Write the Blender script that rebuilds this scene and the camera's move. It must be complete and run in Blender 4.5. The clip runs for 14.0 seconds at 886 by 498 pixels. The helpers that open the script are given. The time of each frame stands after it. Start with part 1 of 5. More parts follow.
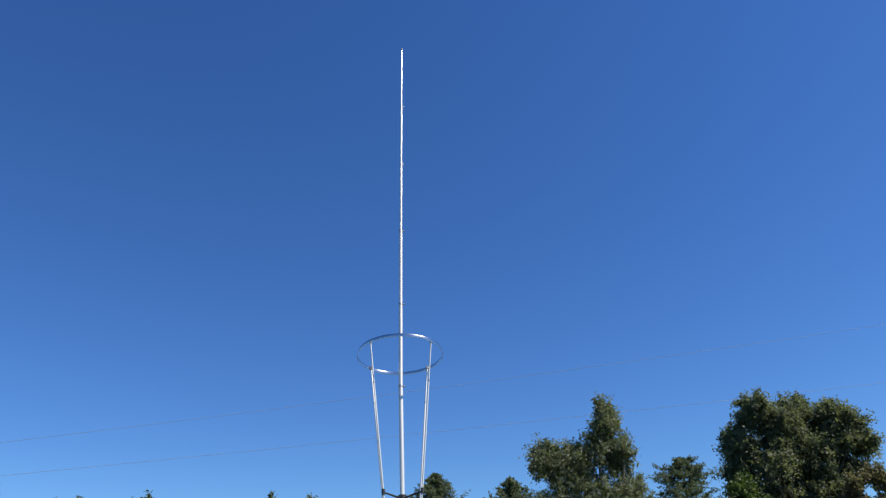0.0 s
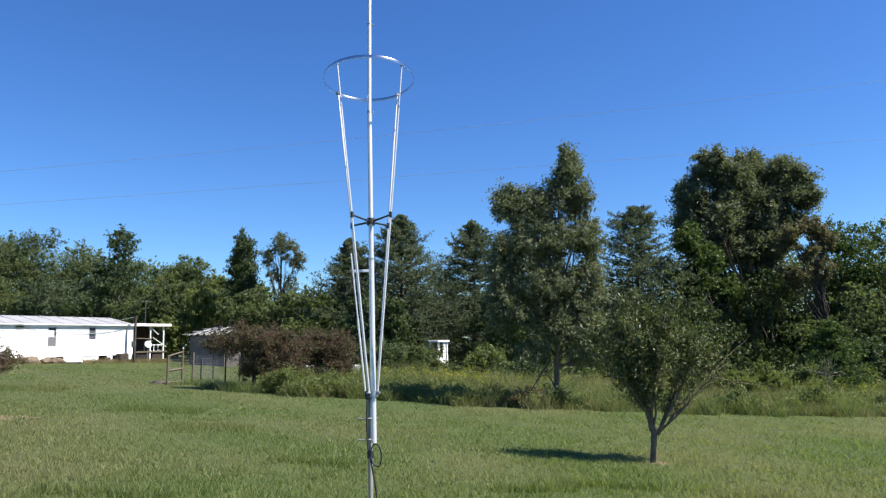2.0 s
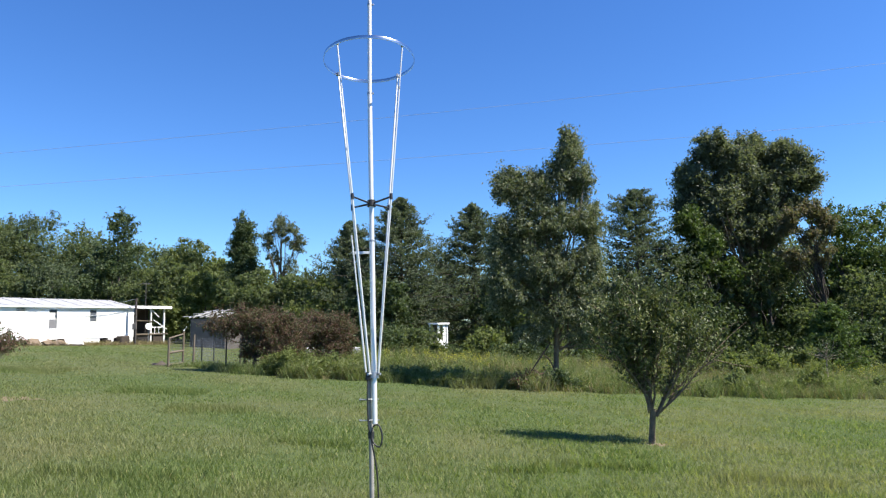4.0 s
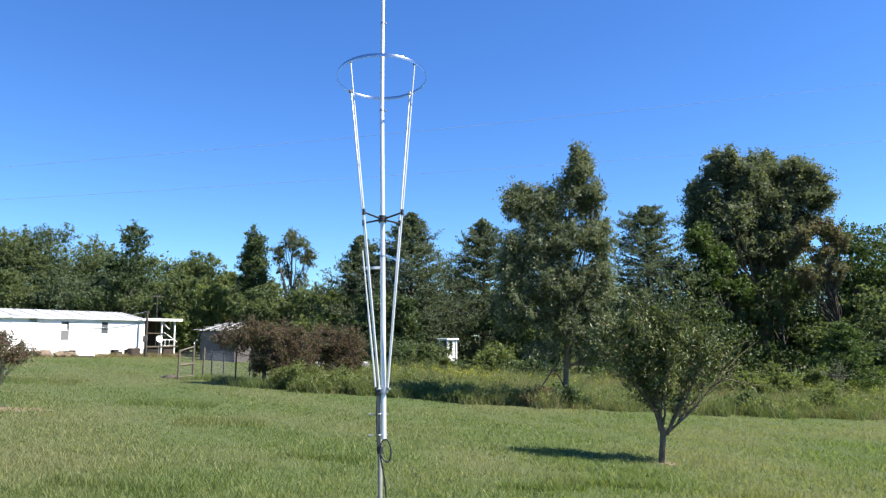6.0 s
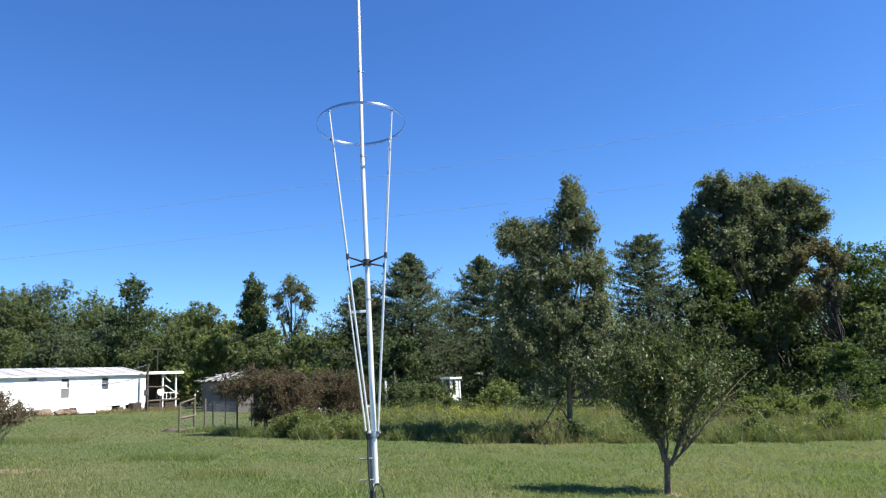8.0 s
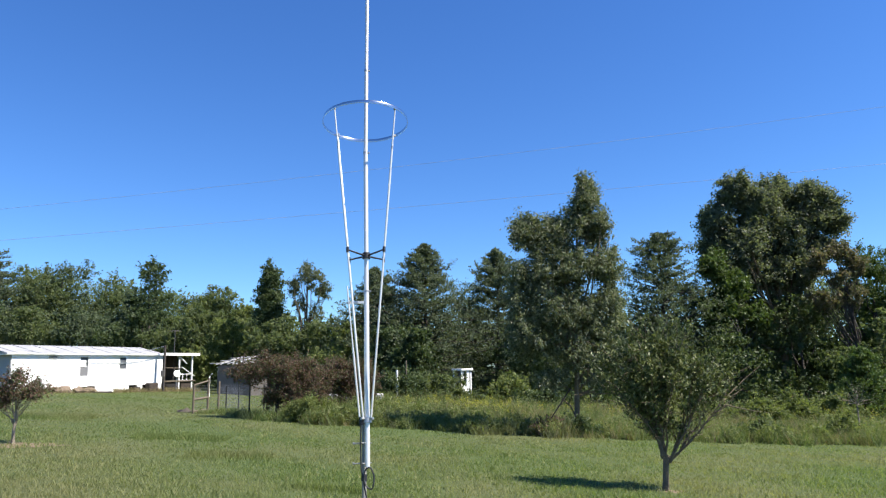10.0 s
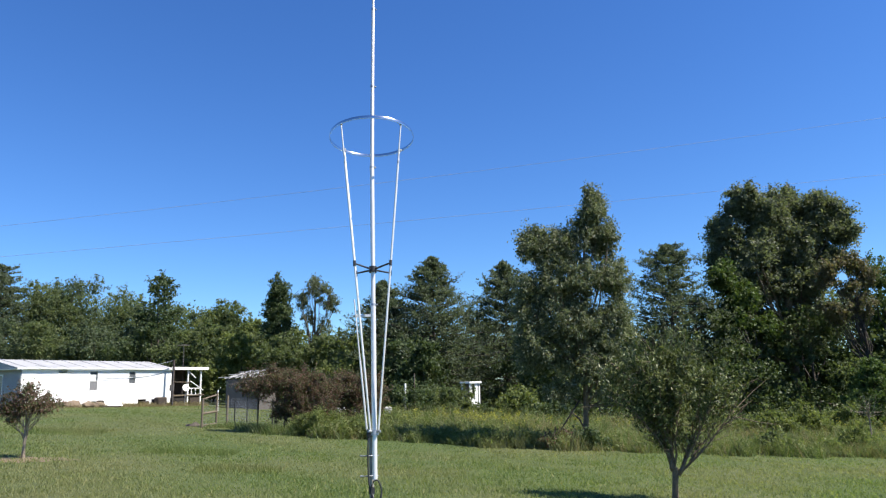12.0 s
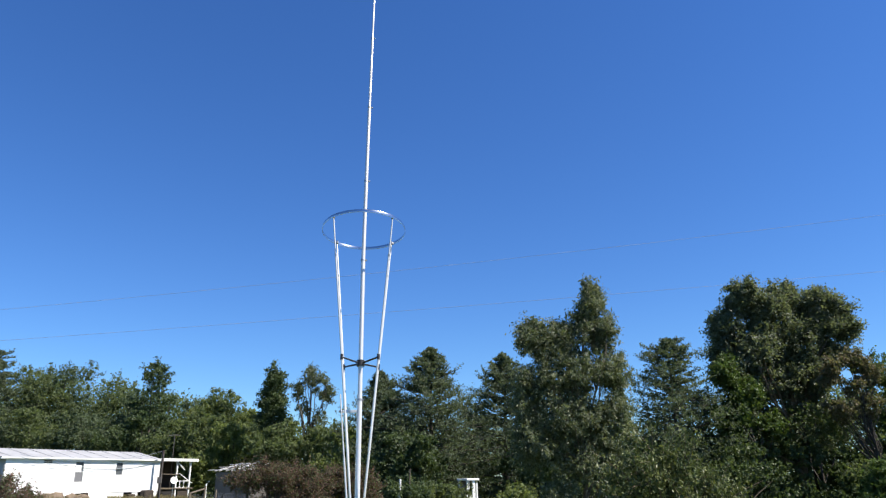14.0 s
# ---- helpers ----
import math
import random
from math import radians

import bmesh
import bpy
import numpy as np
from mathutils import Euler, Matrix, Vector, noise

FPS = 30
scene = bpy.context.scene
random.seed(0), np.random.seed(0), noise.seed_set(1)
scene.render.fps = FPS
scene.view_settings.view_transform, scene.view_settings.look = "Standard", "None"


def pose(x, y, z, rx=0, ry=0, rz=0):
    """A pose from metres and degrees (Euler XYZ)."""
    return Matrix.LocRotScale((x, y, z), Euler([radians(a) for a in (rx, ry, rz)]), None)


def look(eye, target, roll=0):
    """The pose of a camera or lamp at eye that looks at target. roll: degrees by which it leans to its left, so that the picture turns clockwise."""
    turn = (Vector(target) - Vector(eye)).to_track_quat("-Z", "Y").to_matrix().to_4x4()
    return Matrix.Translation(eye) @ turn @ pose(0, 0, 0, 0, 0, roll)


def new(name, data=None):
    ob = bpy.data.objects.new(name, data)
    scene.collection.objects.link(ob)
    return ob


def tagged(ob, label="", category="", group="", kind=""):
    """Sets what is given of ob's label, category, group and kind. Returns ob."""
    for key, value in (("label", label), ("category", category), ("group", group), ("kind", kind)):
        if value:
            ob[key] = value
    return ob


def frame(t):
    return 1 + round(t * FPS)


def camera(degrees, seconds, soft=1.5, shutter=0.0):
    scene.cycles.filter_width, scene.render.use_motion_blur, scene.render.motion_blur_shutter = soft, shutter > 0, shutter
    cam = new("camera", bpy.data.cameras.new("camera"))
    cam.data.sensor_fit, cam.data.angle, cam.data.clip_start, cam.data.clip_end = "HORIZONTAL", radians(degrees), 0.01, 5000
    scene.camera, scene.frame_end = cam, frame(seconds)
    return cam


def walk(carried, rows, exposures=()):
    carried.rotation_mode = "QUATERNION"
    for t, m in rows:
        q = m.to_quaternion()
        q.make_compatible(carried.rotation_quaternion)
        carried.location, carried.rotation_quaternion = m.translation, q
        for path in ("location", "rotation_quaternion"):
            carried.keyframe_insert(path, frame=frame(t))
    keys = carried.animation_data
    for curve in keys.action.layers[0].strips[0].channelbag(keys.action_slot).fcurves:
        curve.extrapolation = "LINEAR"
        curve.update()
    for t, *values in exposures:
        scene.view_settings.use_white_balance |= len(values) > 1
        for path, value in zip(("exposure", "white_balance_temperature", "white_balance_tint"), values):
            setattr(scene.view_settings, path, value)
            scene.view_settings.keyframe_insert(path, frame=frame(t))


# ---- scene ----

# ---------------------------------------------------------------- camera
PATH = [
    (0, 0.218, -0.038, 1.786, -1.37, 27.52, -2.24),
    (0.5, 0.203, 0.100, 1.758, -2.51, 18.72, -2.15),
    (1, 0.197, 0.159, 1.724, -2.67, 13.08, -1.41),
    (1.5, 0.189, 0.201, 1.702, -3.10, 9.83, -1.44),
    (2, 0.188, 0.228, 1.686, -3.53, 7.28, -1.08),
    (2.5, 0.187, 0.227, 1.679, -3.72, 6.17, -1.07),
    (3, 0.187, 0.233, 1.677, -3.52, 5.76, -1.15),
    (5.5, 0.176, 0.214, 1.681, -3.22, 6.69, -0.50),
    (6, 0.180, 0.195, 1.680, -2.70, 7.14, -0.44),
    (6.5, 0.184, 0.191, 1.685, -1.67, 7.52, -1.03),
    (7, 0.229, 0.223, 1.672, 0.21, 6.63, -1.74),
    (7.5, 0.302, 0.234, 1.683, 1.71, 8.36, -2.88),
    (8, 0.305, 0.123, 1.681, -2.84, 10.25, -3.23),
    (8.2, 0.283, 0.033, 1.672, -3.96, 9.11, -3.26),
    (10.3, 0.502, -0.114, 1.677, -1.05, 9.78, -1.28),
    (10.5, 0.509, -0.125, 1.674, -1.21, 9.93, -1.64),
    (11, 0.507, -0.117, 1.674, -1.10, 10.04, -1.75),
    (11.5, 0.499, -0.144, 1.675, -0.61, 10.81, -1.09),
    (12, 0.491, -0.149, 1.671, -0.71, 10.63, -1.51),
    (12.5, 0.499, -0.128, 1.669, -0.78, 9.98, -1.99),
    (13, 0.512, -0.133, 1.673, -1.60, 11.21, -1.85),
    (13.5, 0.531, -0.127, 1.677, -2.97, 12.62, -1.86),
    (14, 0.585, -0.137, 1.708, -0.79, 17.91, -0.69),
]
cam = camera(64.16, 14.0, soft=1.3)
walk(cam, [(t, pose(x, y, z, 90 + pitch, 0, yaw) @ pose(0, 0, 0, 0, 0, roll)) for t, x, y, z, yaw, pitch, roll in PATH],
     exposures=[(0, 0.66), (0.5, 0.74), (1.0, 0.77), (1.5, 0.84), (2.0, 1.00), (3, 1.12), (6, 1.35), (7, 1.33), (8, 1.20), (10.5, 1.16), (11, 1.12), (12, 1.08), (13.5, 1.08), (14, 0.95)])

# ---------------------------------------------------------------- light
SUN_EL, SUN_AZ = 52.0, 108.0          # degrees up, and clockwise from +y
world = bpy.data.worlds.new("sky")
scene.world = world
world.use_nodes = True
wn = world.node_tree
sky = wn.nodes.new("ShaderNodeTexSky")
sky.sky_type, sky.sun_disc = "NISHITA", False
sky.sun_elevation, sky.sun_rotation = radians(SUN_EL), radians(SUN_AZ)
sky.air_density, sky.dust_density, sky.ozone_density = 1.0, 0.1, 2.5
background = wn.nodes["Background"]
deep = wn.nodes.new("ShaderNodeHueSaturation")          # the deep blue of a dry clear day
deep.inputs["Hue"].default_value, deep.inputs["Saturation"].default_value = 0.505, 1.17
wn.links.new(sky.outputs["Color"], deep.inputs["Color"])
tint = wn.nodes.new("ShaderNodeMix")
tint.data_type, tint.blend_type = "RGBA", "MULTIPLY"
tint.inputs[0].default_value = 1
tint.inputs[7].default_value = (0.475, 0.685, 0.935, 1)
wn.links.new(deep.outputs["Color"], tint.inputs[6])
wn.links.new(tint.outputs[2], background.inputs["Color"])
background.inputs["Strength"].default_value = 0.09
sun_data = bpy.data.lights.new("sun", "SUN")
sun_data.energy, sun_data.angle, sun_data.color = 5.0, radians(0.53), (1.0, 0.94, 0.85)
sun = new("sun", sun_data)
sun_way = Vector((math.sin(radians(SUN_AZ)) * math.cos(radians(SUN_EL)), math.cos(radians(SUN_AZ)) * math.cos(radians(SUN_EL)), math.sin(radians(SUN_EL))))
sun.matrix_world = look(sun_way * 60, (0, 0, 0))


# ---------------------------------------------------------------- materials
def material(name, base, rough=0.7, metal=0.0, vary=0.25, scale=6.0, fine=60.0, bump=0.15, tint=None, spec=0.4, worn=0.08):
    """A surface with blotches, grain and relief; tint: the colour of the blotches."""
    m = bpy.data.materials.new(name)
    m.use_nodes = True
    nt = m.node_tree
    bsdf = nt.nodes["Principled BSDF"]
    co = nt.nodes.new("ShaderNodeTexCoord")
    big, small = nt.nodes.new("ShaderNodeTexNoise"), nt.nodes.new("ShaderNodeTexNoise")
    big.inputs["Scale"].default_value, small.inputs["Scale"].default_value = scale, fine
    big.inputs["Detail"].default_value = small.inputs["Detail"].default_value = 4
    for n in (big, small):
        nt.links.new(co.outputs["Object"], n.inputs["Vector"])
    add = nt.nodes.new("ShaderNodeMath")
    add.operation = "ADD"
    nt.links.new(big.outputs["Fac"], add.inputs[0])
    nt.links.new(small.outputs["Fac"], add.inputs[1])
    ramp = nt.nodes.new("ShaderNodeMapRange")
    ramp.inputs["From Min"].default_value, ramp.inputs["From Max"].default_value = 0.75, 1.25
    nt.links.new(add.outputs[0], ramp.inputs["Value"])
    mix = nt.nodes.new("ShaderNodeMix")
    mix.data_type = "RGBA"
    dark = tint or tuple(c * (1 - vary) for c in base)
    mix.inputs[6].default_value, mix.inputs[7].default_value = (*dark, 1), (*base, 1)
    nt.links.new(ramp.outputs[0], mix.inputs[0])
    nt.links.new(mix.outputs[2], bsdf.inputs["Base Color"])
    bsdf.inputs["Metallic"].default_value = metal
    bsdf.inputs["Specular IOR Level"].default_value = spec
    rr = nt.nodes.new("ShaderNodeMapRange")
    rr.inputs["To Min"].default_value, rr.inputs["To Max"].default_value = max(rough - worn, 0.03), min(rough + worn, 1)
    nt.links.new(small.outputs["Fac"], rr.inputs["Value"])
    nt.links.new(rr.outputs[0], bsdf.inputs["Roughness"])
    if bump:
        b = nt.nodes.new("ShaderNodeBump")
        b.inputs["Strength"].default_value, b.inputs["Distance"].default_value = bump, 0.02
        nt.links.new(small.outputs["Fac"], b.inputs["Height"])
        nt.links.new(b.outputs[0], bsdf.inputs["Normal"])
    return m


def leaf_material(name, dark, light, rough=0.5, through_light=0.3, accent=None, accent_share=0.0, patch=None, spec=0.22):
    """Leaves: each its own shade between dark and light, some light passing through; patch: the colour of wide soft patches."""
    m = bpy.data.materials.new(name)
    m.use_nodes = True
    nt = m.node_tree
    bsdf, out = nt.nodes["Principled BSDF"], nt.nodes["Material Output"]
    geo = nt.nodes.new("ShaderNodeNewGeometry")
    ramp = nt.nodes.new("ShaderNodeValToRGB")
    ramp.color_ramp.elements[0].color, ramp.color_ramp.elements[1].color = (*dark, 1), (*light, 1)
    if accent:
        ramp.color_ramp.elements[1].position = 1 - accent_share - 0.02
        e = ramp.color_ramp.elements.new(1 - accent_share)
        e.color = (*accent, 1)
    nt.links.new(geo.outputs["Random Per Island"], ramp.inputs["Fac"])
    colour = ramp.outputs["Color"]
    if patch:
        co = nt.nodes.new("ShaderNodeTexCoord")
        wide = nt.nodes.new("ShaderNodeTexNoise")
        wide.inputs["Scale"].default_value, wide.inputs["Detail"].default_value = 0.24, 5
        nt.links.new(co.outputs["Object"], wide.inputs["Vector"])
        lim = nt.nodes.new("ShaderNodeMapRange")
        lim.inputs["From Min"].default_value, lim.inputs["From Max"].default_value, lim.inputs["To Max"].default_value = 0.44, 0.62, 0.75
        nt.links.new(wide.outputs["Fac"], lim.inputs["Value"])
        dry = nt.nodes.new("ShaderNodeMix")
        dry.data_type = "RGBA"
        nt.links.new(lim.outputs[0], dry.inputs[0])
        nt.links.new(colour, dry.inputs[6])
        dry.inputs[7].default_value = (*patch, 1)
        colour = dry.outputs[2]
    nt.links.new(colour, bsdf.inputs["Base Color"])
    bsdf.inputs["Roughness"].default_value = rough
    bsdf.inputs["Specular IOR Level"].default_value = spec
    tr = nt.nodes.new("ShaderNodeBsdfTranslucent")
    warm = nt.nodes.new("ShaderNodeMix")
    warm.data_type, warm.blend_type = "RGBA", "MULTIPLY"
    warm.inputs[0].default_value = 1
    warm.inputs[7].default_value = (1.2, 1.3, 0.65, 1)
    nt.links.new(colour, warm.inputs[6])
    nt.links.new(warm.outputs[2], tr.inputs["Color"])
    mix = nt.nodes.new("ShaderNodeMixShader")
    mix.inputs[0].default_value = through_light
    nt.links.new(bsdf.outputs[0], mix.inputs[1])
    nt.links.new(tr.outputs[0], mix.inputs[2])
    nt.links.new(mix.outputs[0], out.inputs["Surface"])
    return m


def ground_material():
    m = bpy.data.materials.new("lawn_soil")
    m.use_nodes = True
    nt = m.node_tree
    bsdf = nt.nodes["Principled BSDF"]
    co = nt.nodes.new("ShaderNodeTexCoord")
    last = None
    for scale, lo, hi, a, b in ((0.22, 0.40, 0.62, (0.062, 0.088, 0.028), (0.092, 0.100, 0.042)),
                                (3.0, 0.60, 0.85, None, (0.084, 0.092, 0.040)),
                                (38.0, 0.46, 0.66, None, (0.052, 0.072, 0.024))):
        n = nt.nodes.new("ShaderNodeTexNoise")
        n.inputs["Scale"].default_value, n.inputs["Detail"].default_value = scale, 5
        nt.links.new(co.outputs["Object"], n.inputs["Vector"])
        r = nt.nodes.new("ShaderNodeMapRange")
        r.inputs["From Min"].default_value, r.inputs["From Max"].default_value = lo, hi
        nt.links.new(n.outputs["Fac"], r.inputs["Value"])
        mix = nt.nodes.new("ShaderNodeMix")
        mix.data_type = "RGBA"
        nt.links.new(r.outputs[0], mix.inputs[0])
        if last is None:
            mix.inputs[6].default_value = (*a, 1)
        else:
            nt.links.new(last, mix.inputs[6])
        mix.inputs[7].default_value = (*b, 1)
        last = mix.outputs[2]
        height = n
    nt.links.new(last, bsdf.inputs["Base Color"])
    bsdf.inputs["Roughness"].default_value = 0.9
    bsdf.inputs["Specular IOR Level"].default_value = 0.15
    bump = nt.nodes.new("ShaderNodeBump")
    bump.inputs["Strength"].default_value, bump.inputs["Distance"].default_value = 0.5, 0.03
    nt.links.new(height.outputs["Fac"], bump.inputs["Height"])
    nt.links.new(bump.outputs[0], bsdf.inputs["Normal"])
    return m


GROUND = ground_material()
BLADE = leaf_material("grass_blade", (0.100, 0.147, 0.045), (0.214, 0.246, 0.093), 0.6, 0.52, (0.31, 0.28, 0.14), 0.03, patch=(0.250, 0.237, 0.122))
WEED = leaf_material("weed_blade", (0.078, 0.124, 0.038), (0.195, 0.230, 0.092), 0.6, 0.42, (0.27, 0.24, 0.14), 0.08, patch=(0.215, 0.215, 0.120))
WEED_DRY = leaf_material("dry_grass", (0.165, 0.140, 0.075), (0.290, 0.245, 0.145), 0.7, 0.4)
GOLD = leaf_material("goldenrod_flower", (0.28, 0.27, 0.03), (0.42, 0.40, 0.06), 0.6, 0.3)
# green of the dark trees; on the understory it carries the oak's shade
LEAF_DARK_SHADE = leaf_material("dark_shade_leaf", (0.042, 0.066, 0.030), (0.096, 0.124, 0.054), 0.5, 0.38)
LEAF_GREY = leaf_material("oak_leaf", (0.072, 0.090, 0.056), (0.180, 0.194, 0.132), 0.5, 0.46, spec=0.22)
LEAF_BIG = leaf_material("birch_leaf", (0.052, 0.075, 0.038), (0.240, 0.250, 0.162), 0.46, 0.38, spec=0.26)
LEAF_PEAR = leaf_material("pear_leaf", (0.024, 0.042, 0.014), (0.190, 0.208, 0.080), 0.45, 0.24, spec=0.25)
LEAF_WOOD = leaf_material("wood_leaf", (0.088, 0.116, 0.056), (0.160, 0.186, 0.090), 0.65, 0.52, spec=0.15)
LEAF_LIGHT = leaf_material("thicket_leaf", (0.098, 0.128, 0.044), (0.190, 0.212, 0.078), 0.55, 0.46)
LEAF_DEEP = leaf_material("deep_wood_leaf", (0.066, 0.094, 0.056), (0.124, 0.150, 0.088), 0.6, 0.46, spec=0.18)
# vine green, darkened so the colour holds the shade below the oak
LEAF_VINE_SHADE = leaf_material("vine_shade_leaf", (0.042, 0.072, 0.021), (0.095, 0.130, 0.038), 0.55, 0.38)
LEAF_CEDAR = leaf_material("cedar_spray", (0.064, 0.086, 0.056), (0.122, 0.142, 0.086), 0.7, 0.40)
LEAF_PINE = leaf_material("young_needle", (0.055, 0.090, 0.026), (0.100, 0.140, 0.042), 0.6, 0.36)
LEAF_RED = leaf_material("plum_leaf", (0.078, 0.060, 0.048), (0.180, 0.105, 0.082), 0.6, 0.40, (0.085, 0.105, 0.048), 0.30)
LEAF_RUST = leaf_material("rusty_leaf", (0.080, 0.098, 0.046), (0.185, 0.140, 0.090), 0.6, 0.38)
BARK_PALE = material("pale_bark", (0.32, 0.265, 0.195), 0.9, vary=0.5, scale=9, fine=45, bump=0.5)
BARK = material("bark", (0.185, 0.142, 0.092), 0.9, vary=0.5, scale=9, fine=45, bump=0.6)
BARK_DARK = material("dark_bark", (0.085, 0.070, 0.055), 0.9, vary=0.5, scale=6, fine=40, bump=0.6)
ALUMINIUM = material("aluminium", (0.70, 0.68, 0.64), 0.34, 0.45, vary=0.06, scale=4, fine=90, bump=0.0, worn=0.02)
STRIP = material("polished_strip", (0.64, 0.65, 0.66), 0.19, 1.0, vary=0.05, scale=5, fine=80, bump=0.0, worn=0.03)
STEEL = material("galvanised_steel", (0.42, 0.43, 0.43), 0.45, 0.9, vary=0.3, scale=12, fine=120, bump=0.02)
POLE_STEEL = material("dull_galvanised_steel", (0.30, 0.29, 0.26), 0.6, 0.25, vary=0.3, scale=12, fine=120, bump=0.02)
BLACK = material("black_plastic", (0.018, 0.018, 0.019), 0.45, vary=0.2, bump=0.02)
WHITE_SIDING = material("white_siding", (0.84, 0.84, 0.82), 0.55, vary=0.07, scale=0.8, fine=9, bump=0.02)
GREY_SIDING = material("grey_siding", (0.35, 0.35, 0.36), 0.6, vary=0.12, scale=1.5, fine=12, bump=0.02)
ROOF_METAL = material("roof_metal", (0.36, 0.36, 0.365), 0.65, 0.0, vary=0.25, scale=0.7, fine=8, bump=0.03)
TRIM_WHITE = material("white_trim", (0.78, 0.78, 0.76), 0.5, vary=0.1, bump=0.03)
GLASS_DARK = material("window_glass", (0.10, 0.11, 0.12), 0.08, vary=0.2, bump=0.0, spec=0.6)
BLIND = material("window_screen", (0.17, 0.17, 0.175), 0.6, vary=0.15, bump=0.02)
SLAT = material("shed_slat", (0.46, 0.45, 0.44), 0.8, vary=0.3, bump=0.1)
LINE = material("power_cable", (0.22, 0.25, 0.30), 0.7, vary=0.1, bump=0.0)
WOOD_OLD = material("weathered_wood", (0.155, 0.125, 0.09), 0.85, vary=0.45, scale=7, fine=50, bump=0.4)
WOOD_DARK = material("dark_wood", (0.055, 0.042, 0.033), 0.85, vary=0.4, scale=7, fine=50, bump=0.3)
DARK = material("dark_void", (0.025, 0.022, 0.020), 0.9, vary=0.3)
STONE = material("rubble_stone", (0.20, 0.15, 0.105), 0.9, vary=0.4, scale=5, fine=30, bump=0.5)
SHED_GREY = material("shed_grey", (0.115, 0.105, 0.10), 0.75, vary=0.25, scale=2, fine=20, bump=0.1)
RED_PAINT = material("red_paint", (0.32, 0.03, 0.03), 0.5, vary=0.3, bump=0.05)
BLUE_PLASTIC = material("blue_plastic", (0.07, 0.25, 0.34), 0.45, vary=0.2, bump=0.02)
GREEN_PLASTIC = material("green_plastic", (0.09, 0.32, 0.11), 0.5, vary=0.3, bump=0.02)
LIME_PLASTIC = material("lime_plastic", (0.36, 0.55, 0.12), 0.45, vary=0.2, bump=0.02)
WIRE = material("wire", (0.16, 0.17, 0.20), 0.6, 0.2, vary=0.1, bump=0.0)
DIRT = material("bare_soil", (0.20, 0.15, 0.09), 0.95, vary=0.4, scale=8, fine=50, bump=0.5)


# ---------------------------------------------------------------- mesh helpers
def mesh_of(name, verts, faces, mat, smooth=False):
    """A mesh from an array of corners and an array of faces, all with the same number of corners."""
    verts, faces = np.asarray(verts, np.float32), np.asarray(faces, np.int32)
    me = bpy.data.meshes.new(name)
    k = faces.shape[1]
    me.vertices.add(len(verts))
    me.vertices.foreach_set("co", verts.ravel())
    me.loops.add(faces.size)
    me.loops.foreach_set("vertex_index", faces.ravel())
    me.polygons.add(len(faces))
    me.polygons.foreach_set("loop_start", np.arange(0, faces.size, k, dtype=np.int32))
    me.polygons.foreach_set("use_smooth", np.full(len(faces), smooth, dtype=bool))
    me.update(calc_edges=True)
    me.materials.append(mat)
    return me


def fast_part(name, verts, faces, mat, parent=None, label="", smooth=False):
    ob = new(name, mesh_of(name, verts, faces, mat, smooth))
    if parent is not None:
        ob.parent = parent
    if label:
        ob["label"] = label
    return ob


def part(name, bm, mat, parent=None, label="", smooth=False):
    """Links a bmesh as one mesh object under a thing or a part."""
    me = bpy.data.meshes.new(name)
    for f in bm.faces:
        f.smooth = smooth
    bm.to_mesh(me)
    bm.free()
    me.materials.append(mat)
    ob = new(name, me)
    if parent is not None:
        ob.parent = parent
    if label:
        ob["label"] = label
    return ob


def thing(name, m, label, category, group="", kind=""):
    ob = new(name)
    ob.empty_display_size = 0.2
    ob.matrix_world = m
    return tagged(ob, label, category, group, kind)


def box(bm, x0, y0, z0, x1, y1, z1, bevel=0.0):
    g = bmesh.ops.create_cube(bm, size=1.0, matrix=Matrix.LocRotScale(((x0 + x1) / 2, (y0 + y1) / 2, (z0 + z1) / 2), None, (x1 - x0, y1 - y0, z1 - z0)))
    if bevel:
        edges = {e for v in g["verts"] for e in v.link_edges}
        bmesh.ops.bevel(bm, geom=list(edges), offset=bevel, segments=1, affect="EDGES")
    return bm


def boxes(*rows, bevel=0.0):
    bm = bmesh.new()
    for r in rows:
        box(bm, *r, bevel=bevel)
    return bm


def tube_arrays(points, radii, sides=8, caps=True):
    """Corners and triangles of a tapered tube along points."""
    pts = [Vector(p) for p in points]
    verts, faces = [], []
    up = Vector((0.31, 0.17, 0.93))
    for i, p in enumerate(pts):
        d = (pts[min(i + 1, len(pts) - 1)] - pts[max(i - 1, 0)]).normalized()
        a = d.cross(up if abs(d.dot(up)) < 0.95 else Vector((1, 0, 0))).normalized()
        b = d.cross(a)
        r = radii[i]
        for k in range(sides):
            w = 2 * math.pi * k / sides
            verts.append(p + (a * math.cos(w) + b * math.sin(w)) * r)
    for i in range(len(pts) - 1):
        for k in range(sides):
            q, n = i * sides + k, i * sides + (k + 1) % sides
            faces += [(q, n, n + sides), (q, n + sides, q + sides)]
    if caps:
        for i in (0, len(pts) - 1):
            c = len(verts)
            verts += [verts[i * sides + k].copy() for k in range(sides)] + [pts[i]]
            for k in range(sides):
                q, n = c + k, c + (k + 1) % sides
                faces.append((c + sides, n, q) if i == 0 else (c + sides, q, n))
    return np.array([tuple(v) for v in verts]), np.array(faces)


def tube(name, points, radii, mat, parent, label="", sides=10):
    if not hasattr(radii, "__len__"):
        radii = [radii] * len(points)
    v, f = tube_arrays(points, radii, sides)
    return fast_part(name, v, f, mat, parent, label, smooth=True)


